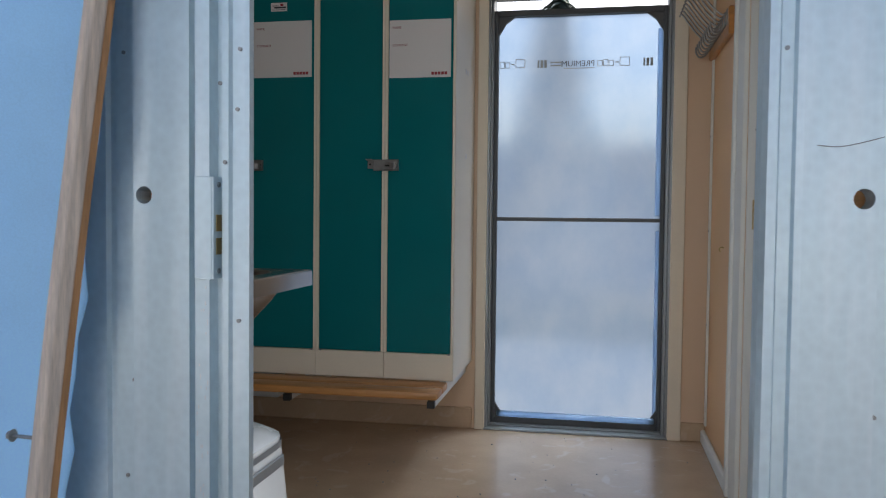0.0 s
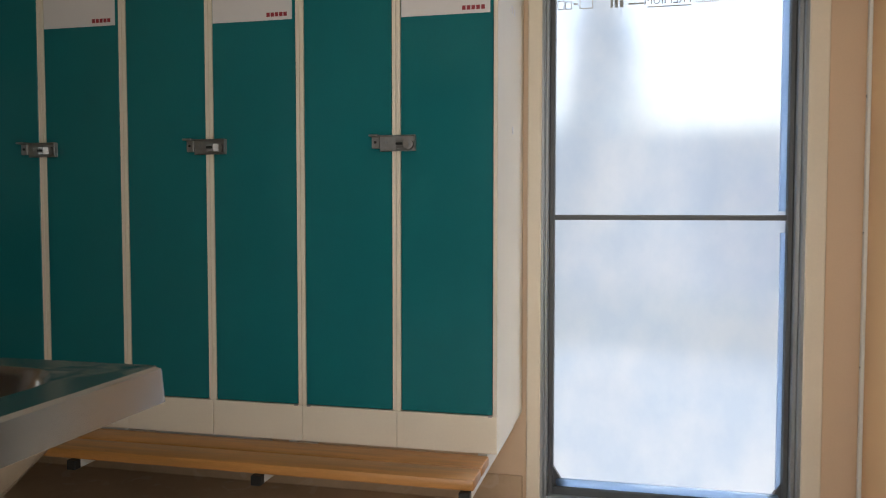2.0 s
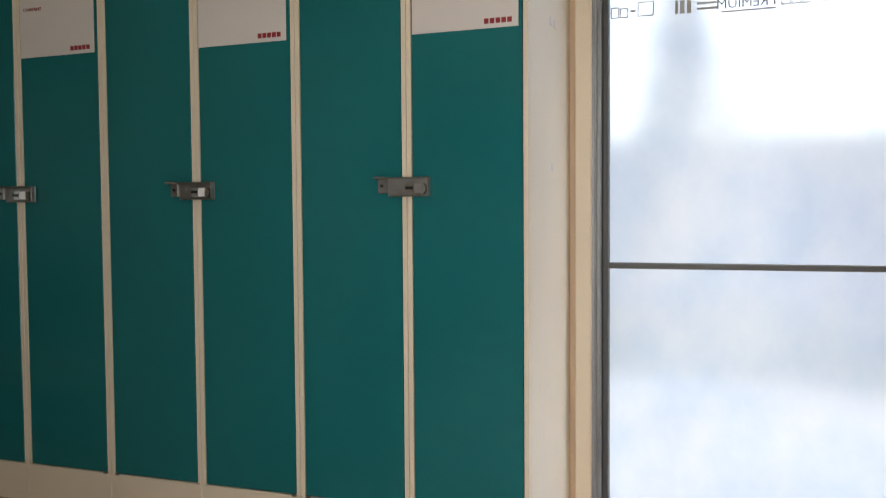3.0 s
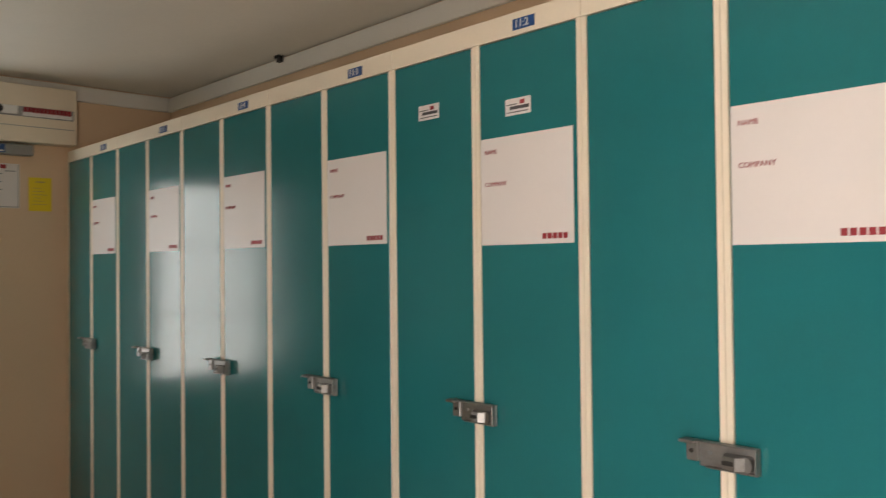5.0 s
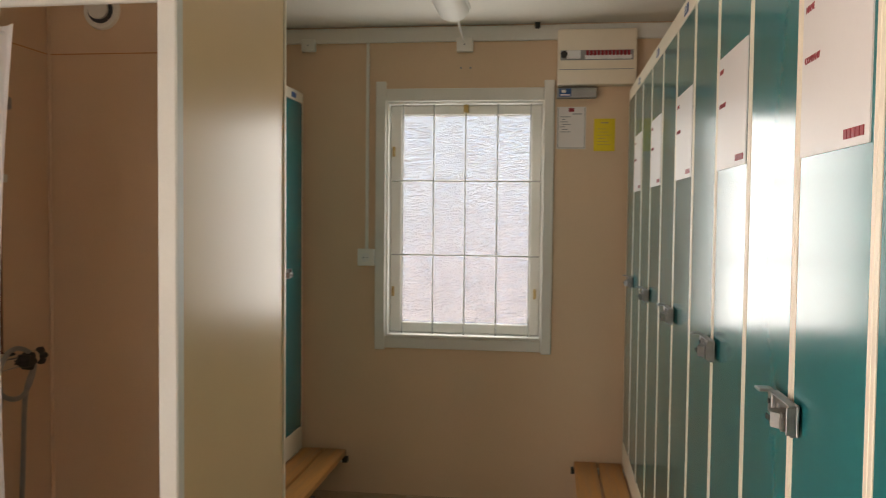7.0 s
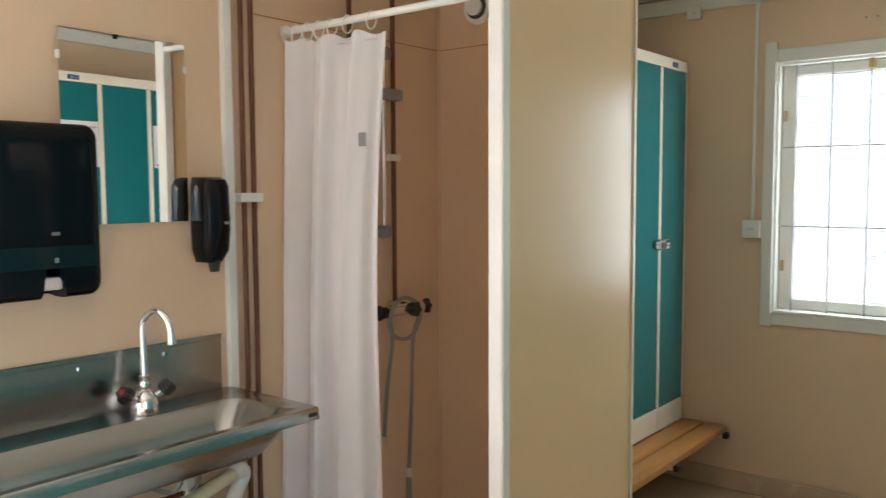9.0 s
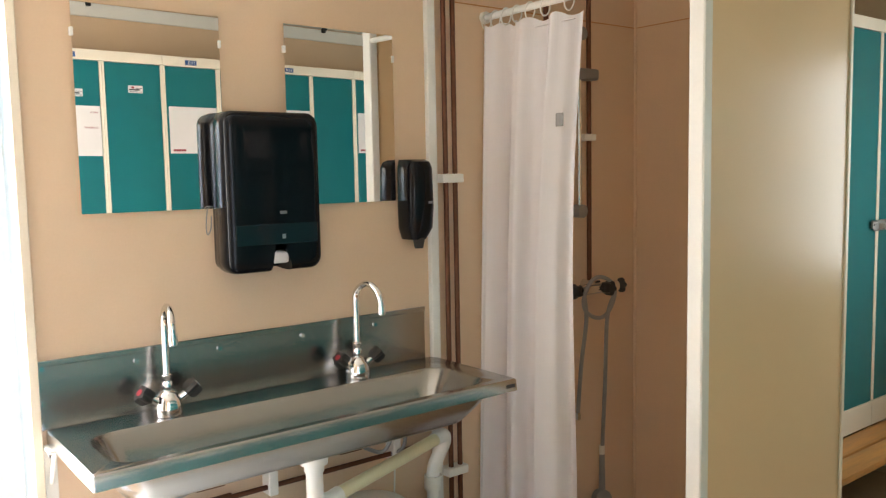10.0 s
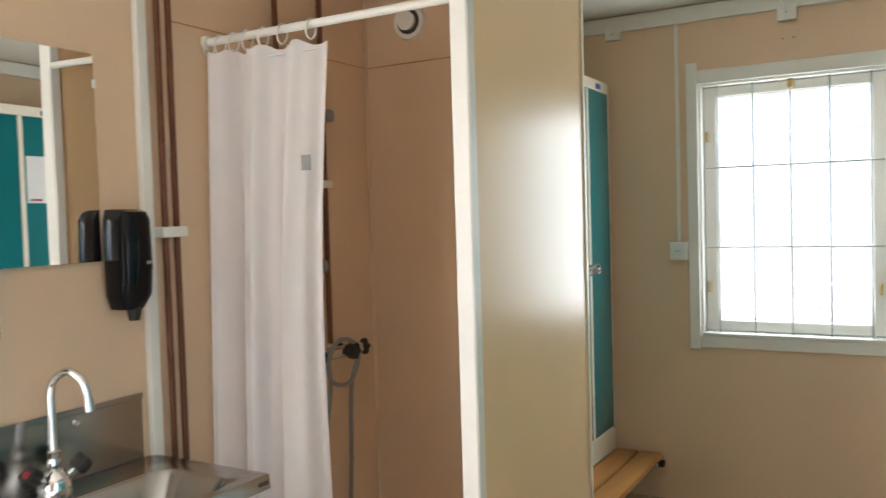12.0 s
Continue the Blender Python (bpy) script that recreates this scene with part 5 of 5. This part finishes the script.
hs = part("handset", rod(bmesh.new(), (-2.745, 1.38, 0.42), (-2.745, 1.38, 0.27), 0.010, 10, 0.013), GREYLT, sb, smooth=True)
part("rose", rod(bmesh.new(), (-2.745, 1.37, 0.235), (-2.735, 1.40, 0.245), 0.038, 18, 0.034), GREYLT, hs, smooth=True)
part("joint", rod(bmesh.new(), (-2.745, 1.38, 0.45), (-2.745, 1.38, 0.415), 0.011, 8), PVC, hs)
section(0.039, 0.032, -0.015)
vt = thing("air_vent", (-2.95, 1.525, 2.19), "round white air vent valve", "vent")
bm = bmesh.new()
for r0, r1, xa, xb in ((0.064, 0.060, -2.95, -2.938), (0.030, 0.034, -2.938, -2.918)):
    rod(bm, (xa, 1.525, 2.19), (xb, 1.525, 2.19), r0, 24, r1)
part("plate", bm, PVC, vt, smooth=True)
bm = rod(bmesh.new(), (-2.938, 1.525, 2.19), (-2.934, 1.525, 2.19), 0.044, 24)
part("gap", bm, INK, vt)

section(0, 0, 0)
YF = 1.362
# ---- east wall: hook rack, sliding door, next room ----
solid("trim_strip", boxes((XE - 0.010, XE, 3.86, 3.885, 0.085, 2.37), bevel=0.002), WHITE, "white cover strip with screws", "trim", "structure")
bm = bmesh.new()
for k in range(5):
    rod(bm, (XE - 0.012, 3.872, 0.12 + 0.42 * k), (XE - 0.010, 3.872, 0.12 + 0.42 * k), 0.004, 8)
solid("trim_screws", bm, GREYLT, "small screws in the cover strip", "screw", "structure")
for k, (d, a, b) in enumerate(((0.022, 3.165, 3.20), (0.012, 3.085, 3.163), (0.016, 3.002, 3.083))):
    solid("casing_east_%d" % (k + 1), boxes((XE - d, XE, a, b, 0, 2.12), bevel=0.002), WHITE, "white casing board of the sliding door", "casing", "structure")
solid("casing_head", boxes((XE - 0.012, XE, 1.70, 3.0, 2.05, 2.12), bevel=0.002), WHITE, "white casing board over the sliding door", "casing", "structure")
solid("jamb_kitchen", boxes((XE, XE + 0.07, 2.984, 2.9995, 0, 2.05), (XE, XE + 0.07, 1.751, 1.768, 0, 2.05), bevel=0.002), WHITE, "white door lining", "jamb", "structure")
sp = thing("lock_plate", (XE + 0.035, 2.982, 1.03), "brass strike plate in the white door lining", "strike plate")
part("plate", boxes((XE + 0.018, XE + 0.052, 2.980, 2.9838, 0.980, 1.080), bevel=0.0008), BRASS, sp)
part("slot", boxes((XE + 0.028, XE + 0.040, 2.9785, 2.9798, 1.01, 1.05)), INK, sp)
part("screw", rod(bmesh.new(), (XE + 0.03, 2.980, 1.315), (XE + 0.03, 2.984, 1.315), 0.008, 10), BLACKM, sp)
section(0, -0.40, -0.06)
sl = thing("sliding_door", (XE - 0.045, 2.2, 0.02), "glossy white sliding door pushed half open", "door")
part("leaf", boxes((XE - 0.062, XE - 0.026, 1.85, 2.615, 0.075, 2.11), bevel=0.003), BEIGE_SHINE, sl)
part("edge_strip", boxes((XE - 0.066, XE - 0.022, 2.572, 2.625, 0.075, 2.11), bevel=0.003), WHITE, sl, "white edge strip")
part("skin", boxes((XE - 0.065, XE - 0.0625, 1.86, 2.50, 0.085, 2.10)), APPL, sl, "glossy white skin")
hz = [(XE - 0.067, 2.33, 1.115), (XE - 0.095, 2.32, 1.10), (XE - 0.105, 2.315, 1.035), (XE - 0.095, 2.32, 0.97), (XE - 0.067, 2.33, 0.955)]
part("handle", tube(bmesh.new(), hz, 0.006, 8), PVC, sl, "white bow handle", True)
part("finger_pull", boxes((XE - 0.068, XE - 0.065, 2.30, 2.35, 0.97, 1.10), bevel=0.001), BLACKM, sl, "black finger recess")
section(0, 0.03, -0.03)
hk = thing("hook_rack", (XE, 3.55, 1.78), "wooden coat rack with steel double hooks", "coat rack")
part("board", boxes((XE - 0.022, XE, 3.30, 3.86, 1.745, 1.85), bevel=0.004), PINE, hk)
for k in range(9):
    y = 3.34 + 0.06 * k
    x = XE - 0.022
    bm = tube(bmesh.new(), [(x, y, 1.835), (x - 0.02, y, 1.825), (x - 0.06, y, 1.86), (x - 0.105, y, 1.92), (x - 0.125, y, 1.945), (x - 0.135, y, 1.935)], 0.0038, 8)
    tube(bm, [(x, y, 1.80), (x - 0.02, y, 1.765), (x - 0.045, y, 1.755), (x - 0.06, y, 1.775), (x - 0.062, y, 1.80)], 0.0038, 8)
    box(bm, x - 0.004, x, y - 0.009, y + 0.009, 1.785, 1.845)
    part("hook", bm, ZINC, hk, "bent steel double hook", True)
section(0, 0.03, -0.03)
sc = thing("wall_screw", (XE, 3.44, 0.93), "bent screw sticking out of the panel", "screw")
part("shank", tube(bmesh.new(), [(XE, 3.44, 0.93), (XE - 0.012, 3.44, 0.932), (XE - 0.018, 3.44, 0.924), (XE - 0.014, 3.44, 0.915)], 0.0025, 6), BRASS, sc)
section(-0.04, 0, 0)
fg = thing("refrigerator", (0.8, 3.6, 0), "white refrigerator in the dim next room", "refrigerator")
part("body", boxes((0.50, 1.08, 3.33, 3.88, 0.06, 0.86), bevel=0.006), APPL, fg)
part("door", boxes((0.502, 1.078, 3.29, 3.327, 0.08, 0.81), bevel=0.008, seg=2), APPL, fg, smooth=True)
part("plinth", boxes((0.51, 1.07, 3.36, 3.87, 0, 0.06)), BLACKM, fg)
part("top_edge", boxes((0.50, 1.08, 3.30, 3.328, 0.825, 0.86), bevel=0.003), APPL, fg)
section(-0.04, 0, -0.06)
mw = thing("microwave_oven", (0.78, 3.6, 0.92), "black-fronted microwave oven on the refrigerator", "microwave")
part("body", boxes((0.52, 1.02, 3.37, 3.75, 0.935, 1.24), bevel=0.004), APPL, mw)
part("front", boxes((0.525, 1.015, 3.352, 3.368, 0.975, 1.205), bevel=0.003), BLACK, mw, "black glass front")
part("foot", boxes((0.54, 0.58, 3.40, 3.44, 0.92, 0.935), (0.96, 1.0, 3.40, 3.44, 0.92, 0.935), (0.54, 0.58, 3.68, 3.72, 0.92, 0.935), (0.96, 1.0, 3.68, 3.72, 0.92, 0.935)), BLACKM, mw)
cb = thing("wall_cupboard", (0.9, 3.7, 1.5), "brown wall cupboard in the next room", "cupboard")
part("body", boxes((0.48, 1.4, 3.56, YB, 1.55, 2.3), bevel=0.003), CREAM, cb)
part("door", boxes((0.482, 0.94, 3.54, 3.558, 1.56, 2.29), bevel=0.002), CREAM, cb)
part("knob", rod(bmesh.new(), (0.62, 3.54, 1.92), (0.62, 3.51, 1.92), 0.03, 16), BLACKM, cb, "round black knob")
